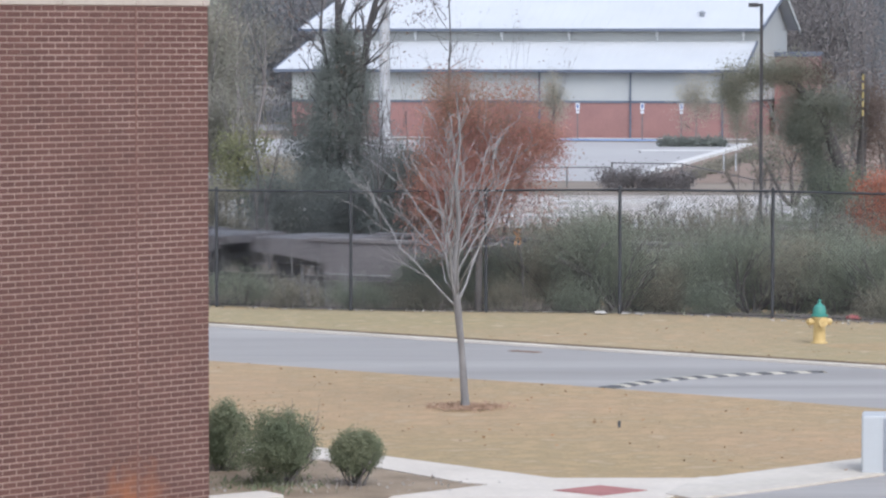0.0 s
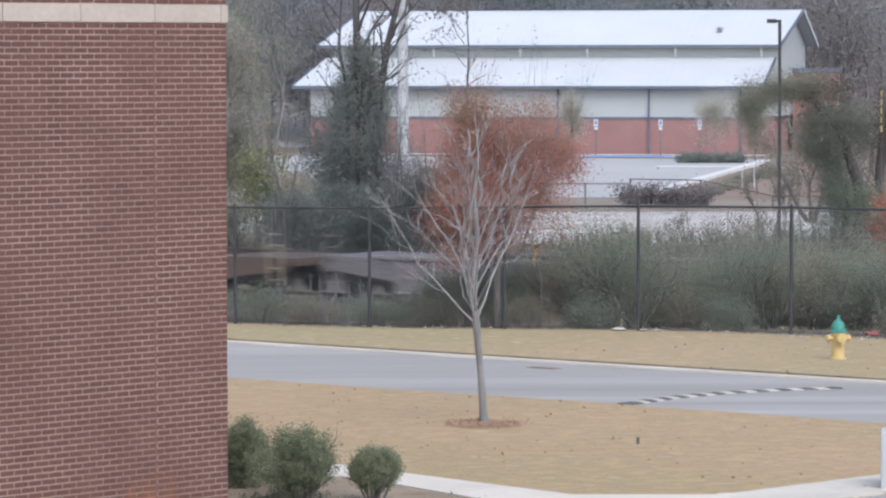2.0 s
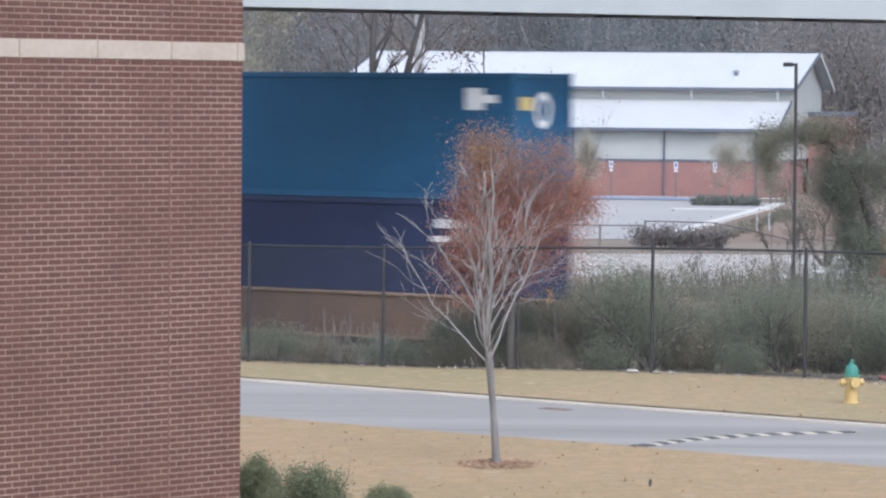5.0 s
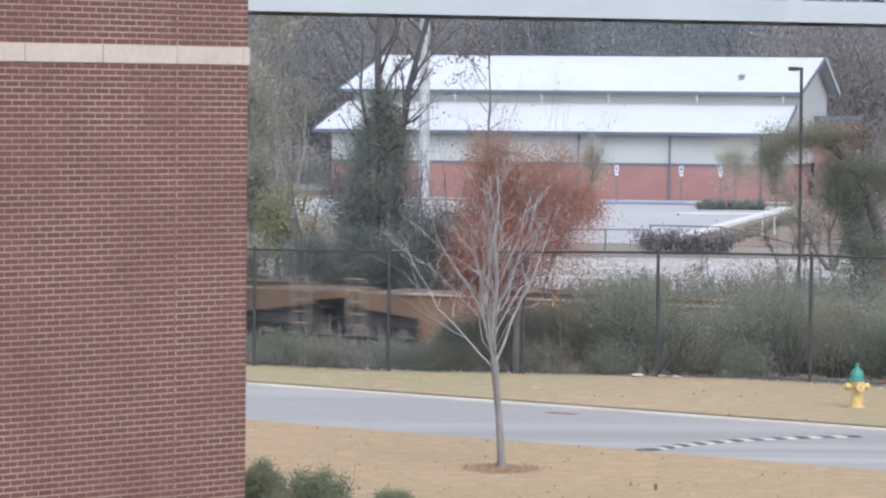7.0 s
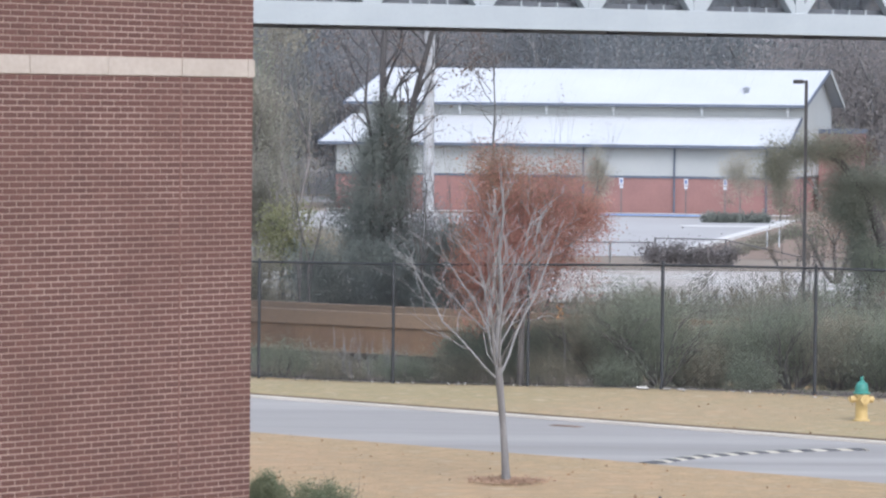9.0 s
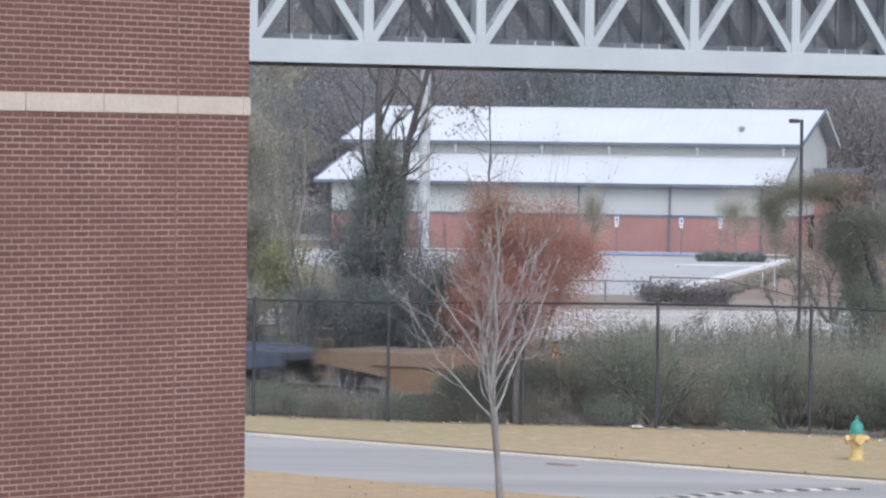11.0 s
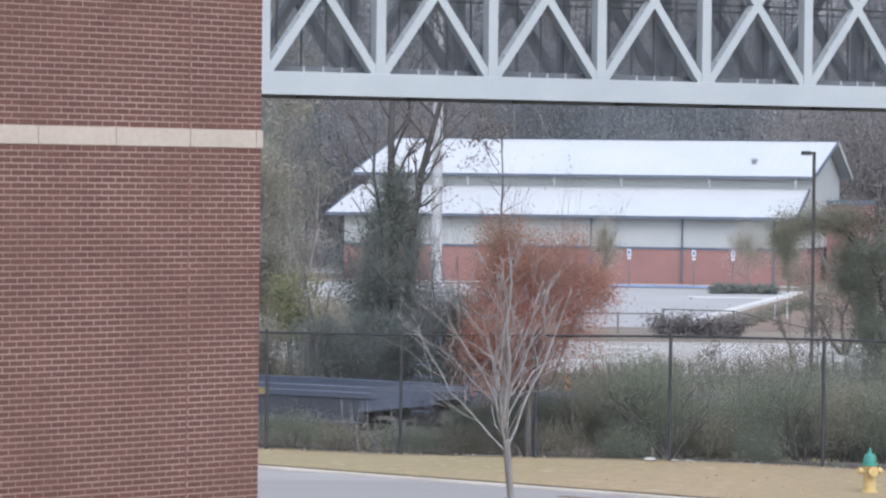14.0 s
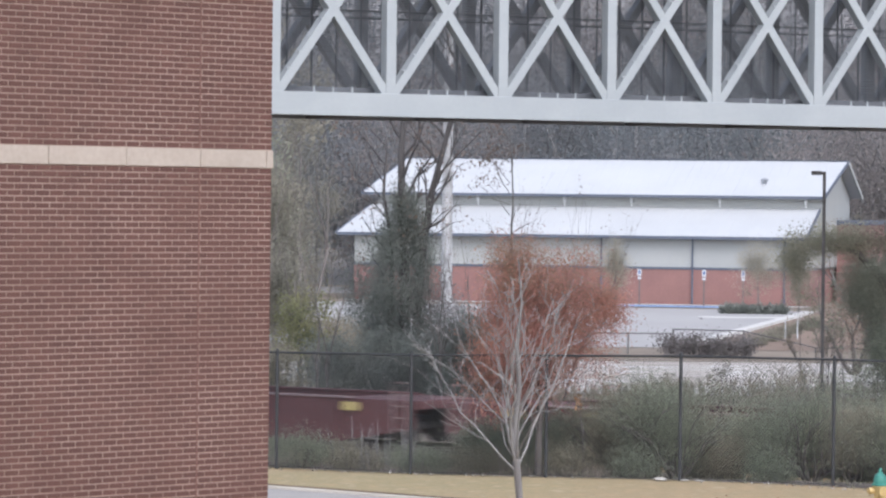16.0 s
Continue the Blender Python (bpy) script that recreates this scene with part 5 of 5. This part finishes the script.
    shrub("low_hedge", "low dark shrub along the car park kerb", x, y, lie(x, y), 1.3, 0.38, M_FAROLIVE, 200 + k, count=40, per=18, leaf=0.06, spread=0.13, stems=3, ball=False, lobes=5)
for x in (14.0, 14.6):
    stake = tagged(empty("tree_guard", pose(x, 200.0, lie(x, 200))), "slim white tree guard on the mulched bank", "tree guard")
    bm = bmesh.new()
    turned(bm, [(0.035, -0.1), (0.035, 0.85), (0.03, 0.87), (0.03, 0.95)], 10)
    part("tube", bm, M_SIGN, stake)

# ---- weeds along the fence, litter and fallen leaves ----
def weeds():
    nr = np.random.default_rng(77)
    for name, label, mtl, n, hmax in (("dry_weeds", "dry grey brown weeds along the fence", M_GREYWEED, 3800, 0.4), ("green_weeds", "low green weeds along the fence", M_GREENWEED, 8000, 0.17)):
        verts, faces = [], []
        for i in range(n):
            s = nr.uniform(-16, 18 if mtl is M_GREENWEED else 1)
            off = abs(nr.normal(0.0, 1.8)) + 0.1 if i % 5 < 2 else nr.uniform(0.3, 5.0)
            x = 0.85 + RU.x * s + RN.x * off
            y = 79.2 + RU.y * s + RN.y * off
            z = lie(x, y) - 0.02
            h = hmax * nr.uniform(0.15, 1.0) ** 1.5 * (0.55 + 0.45 * math.sin(s * 1.7 + off) ** 2)
            w = 0.007 + 0.009 * nr.random()
            lx, ly = nr.normal(0, 0.14, 2) * h * 1.6
            a = nr.uniform(0, 3.14)
            cx, cy = math.cos(a) * w, math.sin(a) * w
            b = len(verts)
            verts += [(x - cx, y - cy, z), (x + cx, y + cy, z), (x + lx * 0.5 + cx * 0.7, y + ly * 0.5 + cy * 0.7, z + h * 0.6), (x + lx * 0.5 - cx * 0.7, y + ly * 0.5 - cy * 0.7, z + h * 0.6), (x + lx, y + ly, z + h)]
            faces += [(b, b + 1, b + 2, b + 3), (b + 3, b + 2, b + 4)]
        tagged(raw(name, verts, faces, mtl), label, "weeds", kind="stuff")
    for name, label, mtl, n, hmax, place in (("dry_grass", "rough dry grass beyond the railway", M_TANLEAF, 5000, 0.85, lambda: (nr.uniform(1.0, 14.0), nr.uniform(93, 111))),
                                             ("rough_weeds", "rough green weeds beyond the railway", M_GREENWEED, 3500, 0.7, lambda: (nr.uniform(1.0, 14.0), nr.uniform(92, 106))),
                                             ("ground_cover", "low green ground cover among the shrubs", M_LEAFB, 700, 0.16, lambda: (nr.normal(-2.1, 0.35), nr.normal(47.9, 0.5))),
                                             ("ground_cover", "dry stalks and weeds among the shrubs", M_GREYWEED, 300, 0.14, lambda: (nr.normal(-1.4, 0.5), nr.normal(47.9, 0.5)))):
        verts, faces = [], []
        for i in range(n):
            x, y = place()
            if abs(x * RN.x + y * RN.y - TRACK) < 2.4:
                continue
            if name == "ground_cover" and (x + 2.65) * 0.755 - (y - 45.4) * 0.656 > -0.3 and x < -1.9 and y < 47.3:
                continue
            z = lie(x, y) - 0.02
            h = hmax * nr.uniform(0.2, 1.0) ** 1.5 * (0.4 + 0.6 * max(0.0, noise.noise((x * 0.9, y * 0.5, 1.7)) + 0.5))
            w = 0.01 + 0.02 * nr.random() * (hmax > 0.3) + 0.006
            lx, ly = nr.normal(0, 0.2, 2) * h * 1.6
            a = nr.uniform(0, 3.14)
            cx, cy = math.cos(a) * w, math.sin(a) * w
            b = len(verts)
            verts += [(x - cx, y - cy, z), (x + cx, y + cy, z), (x + lx * 0.5 + cx * 0.7, y + ly * 0.5 + cy * 0.7, z + h * 0.6), (x + lx * 0.5 - cx * 0.7, y + ly * 0.5 - cy * 0.7, z + h * 0.6), (x + lx, y + ly, z + h)]
            faces += [(b, b + 1, b + 2, b + 3), (b + 3, b + 2, b + 4)]
        tagged(raw(name, verts, faces, mtl), label, "weeds", kind="stuff")
    # pale dead stalks that stand up through the weeds
    stalks = Tubes()
    for i in range(34):
        x = nr.uniform(-3.5, -1.7) if i < 24 else nr.uniform(-5.5, 0.0)
        y = 81.1 - (x + 1.83) * 0.674 + nr.uniform(0.3, 1.8)
        h, dx, dy = nr.uniform(0.55, 1.1), nr.normal(0, 0.06), nr.normal(0, 0.06)
        z = lie(x, y)
        stalks.add([Vector((x, y, z - 0.05)), Vector((x + dx, y + dy, z + h * 0.55)), Vector((x + dx * 2.4, y + dy * 2, z + h))], [0.009, 0.007, 0.004], 5)
        if i % 2:
            stalks.add([Vector((x + dx, y + dy, z + h * 0.55)), Vector((x - dx, y + dy, z + h * 0.9))], [0.006, 0.003], 4)
    tagged(stalks.mesh("dead_stalks", M_LIMB), "pale dead stalks standing in the weeds by the fence", "weeds", kind="stuff")
    # fallen leaves on the lawns
    c = []
    for i in range(900):
        p, q = nr.uniform(-45, -20), nr.uniform(40.5, 66)
        if NEAR_KERB - 0.1 < q < FAR_KERB + 0.1:
            continue
        v = U * p + W * q
        c.append((v.x, v.y, lie(v.x, v.y) + 0.03))
    tagged(leaves("fallen_leaves", c, 0.026, M_DRYLEAF, None, nr, 0.7), "brown fallen leaves scattered over the lawn", "leaves", kind="stuff")
    c = []
    for i in range(280):
        s, off = nr.uniform(-12, 14), nr.normal(-0.25, 0.18)
        x, y = 0.85 + RU.x * s + RN.x * off, 79.2 + RU.y * s + RN.y * off
        c.append((x, y, lie(x, y) + 0.04))
    tagged(leaves("fence_litter", c, 0.03, M_LITTER, None, nr, 0.6), "pale litter and leaves caught along the fence foot", "litter", kind="stuff")
    c = [(-0.3 + nr.normal(0, 0.5), 47.6 + nr.normal(0, 0.4), 0.04) for i in range(28)] + [(-2.0 + nr.normal(0, 0.6), 47.5 + nr.normal(0, 0.3), 0.04) for i in range(36)]
    tagged(leaves("bed_litter", c, 0.022, M_LITTER, None, nr, 0.6), "pale dry litter on the planting bed", "litter", kind="stuff")
    # pine straw ring round the young tree
    a, r = nr.uniform(0, 6.283, 1600), 0.5 * np.sqrt(nr.random(1600)) * (1 + 0.3 * nr.normal(size=1600))
    c = np.stack([0.35 + r * np.cos(a), 57.65 + r * np.sin(a), 0.035 + 0.01 * nr.random(1600)], 1)
    tagged(leaves("mulch_ring", c, 0.022, M_MULCH, None, nr, 0.75), "red brown pine straw round the young tree's foot", "mulch", kind="stuff")


weeds()


def cabinet():
    """A white enclosure with a grey recessed front beside the driveway."""
    c = tagged(empty("utility_cabinet", pose(5.14, 48.9, 0.0, 0, 0, -7)), "white metal utility cabinet with a grey door beside the kerb", "cabinet")
    bm = bmesh.new()
    box(bm, -0.02, 1.0, 0, 0.6, -0.05, 0.735, 0.025)
    part("body", bm, M_WHITE, c)
    bm = bmesh.new()
    box(bm, 0.25, 0.95, -0.012, 0.0, 0.05, 0.7, 0.004)
    part("door", bm, M_BRIDGEGREY, c, "grey door panel")


cabinet()


def drain():
    d = tagged(empty("storm_drain", pose(1.47, 68.6, -0.04, 0, 0, -39.6) @ Matrix.Diagonal((0.6, 0.6, 0.6, 1))), "rusty storm drain grate at the kerb", "drain")
    bm = bmesh.new()
    box(bm, -0.5, 0.5, -0.35, 0.0, -0.05, 0.015, 0.004)
    part("frame", bm, M_RUST, d)
    for i in range(7):
        bm = bmesh.new()
        box(bm, -0.42 + i * 0.13, -0.36 + i * 0.13, -0.3, -0.05, 0.015, 0.03)
        part("bar", bm, M_RUST, d)


drain()


def oddments():
    """Small things on the grass and by the fence."""
    nr = np.random.default_rng(9)
    bag = tagged(empty("litter_bag", pose(7.75, 75.5, lie(7.75, 75.5))), "crumpled red plastic bag at the fence foot", "litter")
    bm = bmesh.new()
    bmesh.ops.create_icosphere(bm, subdivisions=2, radius=0.09)
    for v in bm.verts:
        v.co = Vector((v.co.x * 1.7, v.co.y, v.co.z * 0.6 + 0.05)) * (1 + 0.3 * noise.noise(v.co * 14))
    part("bag", bm, M_REDBAG, bag)
    for x, y, w in ((3.05, 77.4, 0.12), (3.5, 77.1, 0.07), (3.75, 77.0, 0.06)):
        scrap = tagged(empty("paper_scrap", pose(x, y, lie(x, y))), "pale paper scrap at the fence foot", "litter")
        bm = bmesh.new()
        bmesh.ops.create_icosphere(bm, subdivisions=2, radius=w)
        for v in bm.verts:
            v.co = Vector((v.co.x * 1.3, v.co.y, v.co.z * 0.3 + 0.04)) * (1 + 0.35 * noise.noise(v.co * 11))
        part("scrap", bm, M_LITTER, scrap)
    stake = tagged(empty("marker_stake", pose(2.42, 54.9, 0)), "small brown stake in the lawn", "stake")
    bm = bmesh.new()
    box(bm, -0.02, 0.02, -0.015, 0.015, -0.05, 0.09, 0.005)
    part("stake", bm, M_RUBBER, stake)
    post = tagged(empty("marker_post", pose(10.46, 100.0, 0)), "thin post with a yellow banded marker", "marker post")
    bm = bmesh.new()
    cyl(bm, (0, 0, lie(10.46, 100) - 0.1), (0, 0, 4.45), 0.011, n=8)
    part("post", bm, M_BARKD, post)
    for i in range(5):
        bm = bmesh.new()
        cyl(bm, (0, 0, 3.36 + i * 0.22), (0, 0, 3.51 + i * 0.22), 0.026, n=8)
        part("band", bm, M_YELLOW, post)
    spray = tagged(empty("leaf_spray"), "bright orange dead leaves hanging on a thin shoot by the fence", "leaves")
    tubes = Tubes()
    tubes.add([Vector((1.62, 80.6, lie(1.6, 80.6) - 0.05)), Vector((1.6, 80.5, 0.7)), Vector((1.5, 80.4, 1.35)), Vector((1.44, 80.4, 1.55))], [0.02, 0.014, 0.008, 0.004], 5)
    tubes.mesh("shoot", M_TWIG, spray)
    leaves("leaf", np.array([(1.5, 80.35, 1.32)]) + nr.normal(size=(14, 3)) * np.array([0.06, 0.03, 0.07]), 0.06, M_ORANGETAG, spray, nr)


oddments()


# ---- woods on the hill behind ----
def far_woods():
    nr = np.random.default_rng(123)
    rng = random.Random(123)
    tubes = Tubes()
    spots = {0: [], 1: [], 2: []}
    for i in range(370):
        y = nr.uniform(287, 352)
        x = nr.uniform(-0.122, 0.12) * y
        z = lie(x, y)
        h = nr.uniform(9, 16)
        w = nr.uniform(1.6, 3.2)
        tubes.add([Vector((x, y, z - 0.3)), Vector((x + nr.normal(0, 0.3), y, z + h * 0.5)), Vector((x + nr.normal(0, 0.7), y, z + h))], [0.12, 0.08, 0.02], 5)
        for k in range(2):
            a = nr.uniform(0, 6.283)
            s = nr.uniform(0.35, 0.8)
            tubes.add([Vector((x, y, z + h * s)), Vector((x + math.cos(a) * w * 0.8, y + math.sin(a) * w * 0.8, z + h * min(1, s + 0.25)))], [0.08, 0.02], 4)
        # evergreen, bare and rusty stands
        stand = noise.noise((x * 0.06, y * 0.03, 4.1)) + nr.normal(0, 0.13)
        spots[1 if stand < -0.12 else 2 if stand > 0.2 else 0].append(clumps(nr, (x, y, z + h * 0.55), (w, w, h * 0.47), 27, 43, 1.15))
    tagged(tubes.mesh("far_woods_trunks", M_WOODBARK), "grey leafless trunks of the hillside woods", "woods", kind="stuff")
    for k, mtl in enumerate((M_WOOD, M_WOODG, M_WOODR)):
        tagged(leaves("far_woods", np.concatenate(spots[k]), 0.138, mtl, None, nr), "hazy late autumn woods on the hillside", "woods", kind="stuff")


far_woods()


# ---- the freight train ----
SPEED = 18.4


def along(s, z=0.0):
    """A pose on the track, s metres along it; the own x of a car points the way it goes."""
    a = math.degrees(math.atan2(RU.y, RU.x))
    p = RU * s + RN * TRACK
    return pose(p.x, p.y, RAIL + z, 0, 0, a)


def well_car(length, paint, ledge, band=0.1, top=1.1, marks=(), skirt=0.42):
    """An empty container well car: deep side sills between two bogie platforms; its middle is its origin."""
    car = tagged(empty("well_car"), "", "railway wagon")
    half = length / 2
    for y in (-1.38, 1.28):
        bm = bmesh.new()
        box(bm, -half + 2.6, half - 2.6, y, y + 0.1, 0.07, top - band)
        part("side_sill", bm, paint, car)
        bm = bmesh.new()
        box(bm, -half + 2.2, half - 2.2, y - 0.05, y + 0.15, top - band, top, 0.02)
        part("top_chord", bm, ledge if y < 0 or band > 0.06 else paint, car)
    n = int((length - 5.2) / 1.9)
    for i in range(n + 1):
        x = -half + 2.65 + i * (length - 5.3) / n
        bm = bmesh.new()
        box(bm, x - 0.05, x + 0.05, -1.42, -1.38, 0.14, top - band)
        part("rib", bm, paint, car)
    bm = bmesh.new()
    box(bm, -half + 2.6, half - 2.6, -1.28, 1.28, 0.28, 0.36)
    part("well_floor", bm, M_DARK, car)
    for s in (-1, 1):
        bm = bmesh.new()
        box(bm, min(s * half, s * (half - 2.8)) + (0.4 if s < 0 else 0), max(s * half, s * (half - 2.8)) - (0.4 if s > 0 else 0), -1.2, 1.2, top - 0.25, top - 0.05, 0.02)
        part("end_platform", bm, paint, car)
        # the sloping sill end that runs out over the bogie
        for y in (-1.36, 1.28):
            bm = bmesh.new()
            near, tip = s * (half - 2.62), s * (half - 0.5)
            ring = [(near, top - 0.04), (tip, top - 0.06), (tip, top - skirt * 0.8), (near, top - skirt - 0.18)]
            a = [bm.verts.new((x, y, z)) for x, z in ring]
            b = [bm.verts.new((x, y + 0.08, z)) for x, z in ring]
            bm.faces.new(a)
            bm.faces.new(b[::-1])
            for i in range(4):
                bm.faces.new((a[i], b[i], b[(i + 1) % 4], a[(i + 1) % 4]))
            bmesh.ops.recalc_face_normals(bm, faces=bm.faces)
            part("end_sill", bm, ledge if band > 0.2 else paint, car)
        # end ladder and brake platform
        bm = bmesh.new()
        for x in (s * (half - 0.62), s * (half - 1.02)):
            box(bm, x - 0.02, x + 0.02, -1.42, -1.38, 0.3, top + 0.28)
        for i in range(5):
            z = 0.4 + i * 0.27
            box(bm, min(s * (half - 0.62), s * (half - 1.02)), max(s * (half - 0.62), s * (half - 1.02)), -1.415, -1.385, z - 0.015, z + 0.015)
        part("ladder", bm, ledge, car)
        bm = bmesh.new()
        box(bm, s * half - 0.45, s * half + 0.45, -0.12, 0.12, 0.72, 0.92)
        part("coupler", bm, M_DARK, car)
        bogie = new("bogie")
        bogie.parent = car
        for y in (-1.0, 0.9):
            bm = bmesh.new()
            box(bm, s * (half - 2.0) - 1.1, s * (half - 2.0) + 1.1, y, y + 0.1, 0.35, 0.62, 0.03)
            part("side_frame", bm, M_DARK, bogie)
        for dx in (-0.85, 0.85):
            bm = bmesh.new()
            for y in (-0.78, 0.65):
                cyl(bm, (s * (half - 2.0) + dx, y, 0.43), (s * (half - 2.0) + dx, y + 0.13, 0.43), 0.42, n=20)
            cyl(bm, (s * (half - 2.0) + dx, -0.78, 0.43), (s * (half - 2.0) + dx, 0.78, 0.43), 0.08, n=8)
            part("wheelset", bm, M_DARK, bogie)
    bm = bmesh.new()
    box(bm, -half + 2.6, half - 2.6, -1.43, -1.37, 0.2 if ledge is paint else 0.05, 0.235 if ledge is paint else 0.1)
    part("lower_flange", bm, paint if ledge in (M_LEDGE, M_REDLEDGE) else ledge if ledge is not paint else M_FLANGE if paint is M_CARGREY else paint, car)
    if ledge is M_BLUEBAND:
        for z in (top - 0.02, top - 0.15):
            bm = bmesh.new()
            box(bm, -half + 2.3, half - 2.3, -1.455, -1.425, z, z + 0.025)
            part("edge_strip", bm, M_BLUELINE, car, "thin pale blue strip along the band")
    for x, w, hgt, material in marks:
        bm = bmesh.new()
        box(bm, x - w / 2, x + w / 2, -1.46, -1.435, top - 0.12 - hgt, top - 0.12)
        part("marking", bm, material, car)
    return car


def container(paint, length=12.19, marks=()):
    """A corrugated steel box; its own x is its length, its side that is seen looks down -y."""
    c = tagged(empty("shipping_container"), "", "container")
    bm = bmesh.new()
    box(bm, -length / 2, length / 2, -1.18, 1.18, 0.05, 2.84)
    part("body", bm, paint, c)
    bm = bmesh.new()
    x = -length / 2 + 0.2
    while x < length / 2 - 0.3:
        box(bm, x, x + 0.13, -1.21, -1.18, 0.16, 2.75)
        x += 0.27
    part("side_panel", bm, paint, c)
    bm = bmesh.new()
    y = -1.05
    while y < 1.0:
        box(bm, length / 2, length / 2 + 0.03, y, y + 0.13, 0.16, 2.75)
        y += 0.27
    part("end_panel", bm, paint, c)
    for x in (-length / 2, length / 2):
        for y in (-1.19, 1.19):
            bm = bmesh.new()
            box(bm, x - 0.06, x + 0.06, y - 0.05, y + 0.05, 0, 2.9)
            part("corner_post", bm, paint, c)
    for z0, z1 in ((2.78, 2.89), (0.0, 0.14)):
        bm = bmesh.new()
        box(bm, -length / 2, length / 2, -1.24, -1.14, z0, z1)
        part("side_rail", bm, paint, c)
        bm = bmesh.new()
        box(bm, length / 2 - 0.05, length / 2 + 0.05, -1.14, 1.14, z0, z1)
        part("end_rail", bm, paint, c)
    for face, u, z, w, h, material in marks:
        bm = bmesh.new()
        if face == "side":
            box(bm, length / 2 - u - w, length / 2 - u, -1.222, -1.212, z - h / 2, z + h / 2)
        else:
            box(bm, length / 2 + 0.031, length / 2 + 0.04, -1.2 + u, -1.2 + u + w, z - h / 2, z + h / 2)
        part("marking", bm, material, c)
    return c


def ring_mark(c, length, u, z, r0, r1, material):
    """A plain painted ring on the end of a container."""
    bm = bmesh.new()
    n = 24
    rows = []
    for r, x in ((r0, 0.041), (r1, 0.041), (r1, 0.031), (r0, 0.031)):
        rows.append([bm.verts.new((length / 2 + x, -1.2 + u + r * 0.8 * math.cos(6.28318 * i / n), z + r * math.sin(6.28318 * i / n))) for i in range(n)])
    for a, b in ((0, 1), (1, 2), (2, 3), (3, 0)):
        for i in range(n):
            bm.faces.new((rows[a][i], rows[b][i], rows[b][(i + 1) % n], rows[a][(i + 1) % n]))
    bmesh.ops.recalc_face_normals(bm, faces=bm.faces)
    part("marking", bm, material, c)


# where each gap between two cars passes the view's line, in seconds
GAPS = [-0.95, 0.04, 1.0, 1.96, 3.1, 4.38, 5.66, 6.95, 8.31, 9.7, 11.0, 12.75, 13.78, 14.86, 15.83, 16.9]
GREY = (M_CARGREY, M_CARGREY, 0.1, "weathered grey railway well wagon, empty")
RUSTY = (M_CARBROWN, M_LEDGE, 0.05, "rusty orange railway well wagon, empty")
DULL = (M_CARDULL, M_LEDGE, 0.05, "dull brown railway well wagon, empty")
OCHRE = (M_CARBROWN, M_CARTAN, 0.34, "rusty brown railway well wagon with an ochre upper band")
LADEN = (M_CARDULL, M_CARTAN, 0.07, "dull rusty brown railway well wagon under two stacked containers")
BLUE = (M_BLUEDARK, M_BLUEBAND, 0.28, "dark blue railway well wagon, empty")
RED = (M_CARRED, M_REDLEDGE, 0.05, "oxide red railway well wagon, empty")
KINDS = [GREY, GREY, GREY, DULL, DULL, LADEN, RUSTY, RUSTY, OCHRE, OCHRE, BLUE, BLUE, BLUE, RED, RED]
# how high the side of each car stands over the rail
TOPS = [1.05, 1.05, 1.05, 0.96, 0.96, 1.1, 1.2, 1.2, 1.0, 1.0, 0.9, 0.9, 0.9, 1.12, 1.12]
# the line of sight meets the track here
S_VIEW = -56.0
MOVING = []
for (a, b), (paint, ledge, band, label), top in zip(zip(GAPS, GAPS[1:]), KINDS, TOPS):
    length = (b - a) * SPEED
    marks = ()
    if paint is M_BLUEDARK:
        marks = ((-length / 3.4, 0.45, 0.16, M_YELLOW), (-0.6, 0.9, 0.1, M_FLANGE), (length / 4.5, 0.45, 0.16, M_YELLOW))
    if paint is M_CARRED:
        marks = ((-length / 2 + 2.4, 0.5, 0.2, M_YELLOW), (-length / 4, 0.4, 0.1, M_YELLOW), (-length / 8, 0.7, 0.09, M_FLANGE), (length / 5, 0.5, 0.1, M_YELLOW), (length / 2 - 2.2, 0.5, 0.2, M_YELLOW))
    if paint is M_CARGREY:
        marks = ((-length / 5, 1.1, 0.75, M_GREYPALE),) if a > 0.5 else ()
    car = well_car(length, paint, ledge, band, top, marks, 0.88 if paint is M_CARRED else 0.42)
    car["label"] = label
    car["group"] = "freight train wagons"
    mid = S_VIEW - (a + b) / 2 * SPEED
    MOVING.append((car, mid, 0.0))
    if "stacked" in label:
        low = tagged(container(M_BOXNAVY, marks=(("side", 0.35, 2.35, 1.7, 0.2, M_PALE), ("side", 1.6, 2.0, 0.55, 0.13, M_PALE), ("end", 0.75, 2.35, 1.5, 0.2, M_PALE))), "navy blue shipping container in the wagon well")
        high = tagged(container(M_BOXBLUE, marks=(("side", 0.75, 2.3, 0.5, 0.5, M_PALE), ("side", 0.4, 2.3, 0.35, 0.18, M_PALE), ("side", 0.55, 1.15, 0.5, 0.16, M_YELLOW), ("side", 0.55, 0.92, 0.5, 0.16, M_YELLOW),
                                                  ("end", 0.3, 2.2, 0.5, 0.3, M_YELLOW))), "bright blue shipping container stacked on another")
        ring_mark(high, 12.19, 1.25, 2.05, 0.27, 0.42, M_PALE)
        front = S_VIEW - a * SPEED - 5.4
        MOVING += [(low, front - 6.1, 0.37), (high, front - 6.1, 3.28)]


def motions():
    times = [i * 0.5 for i in range(33)]
    for thing, mid, z in MOVING:
        walk(thing, [(t, along(mid + SPEED * t, z)) for t in times])


bricks(wall_brick)
motions()
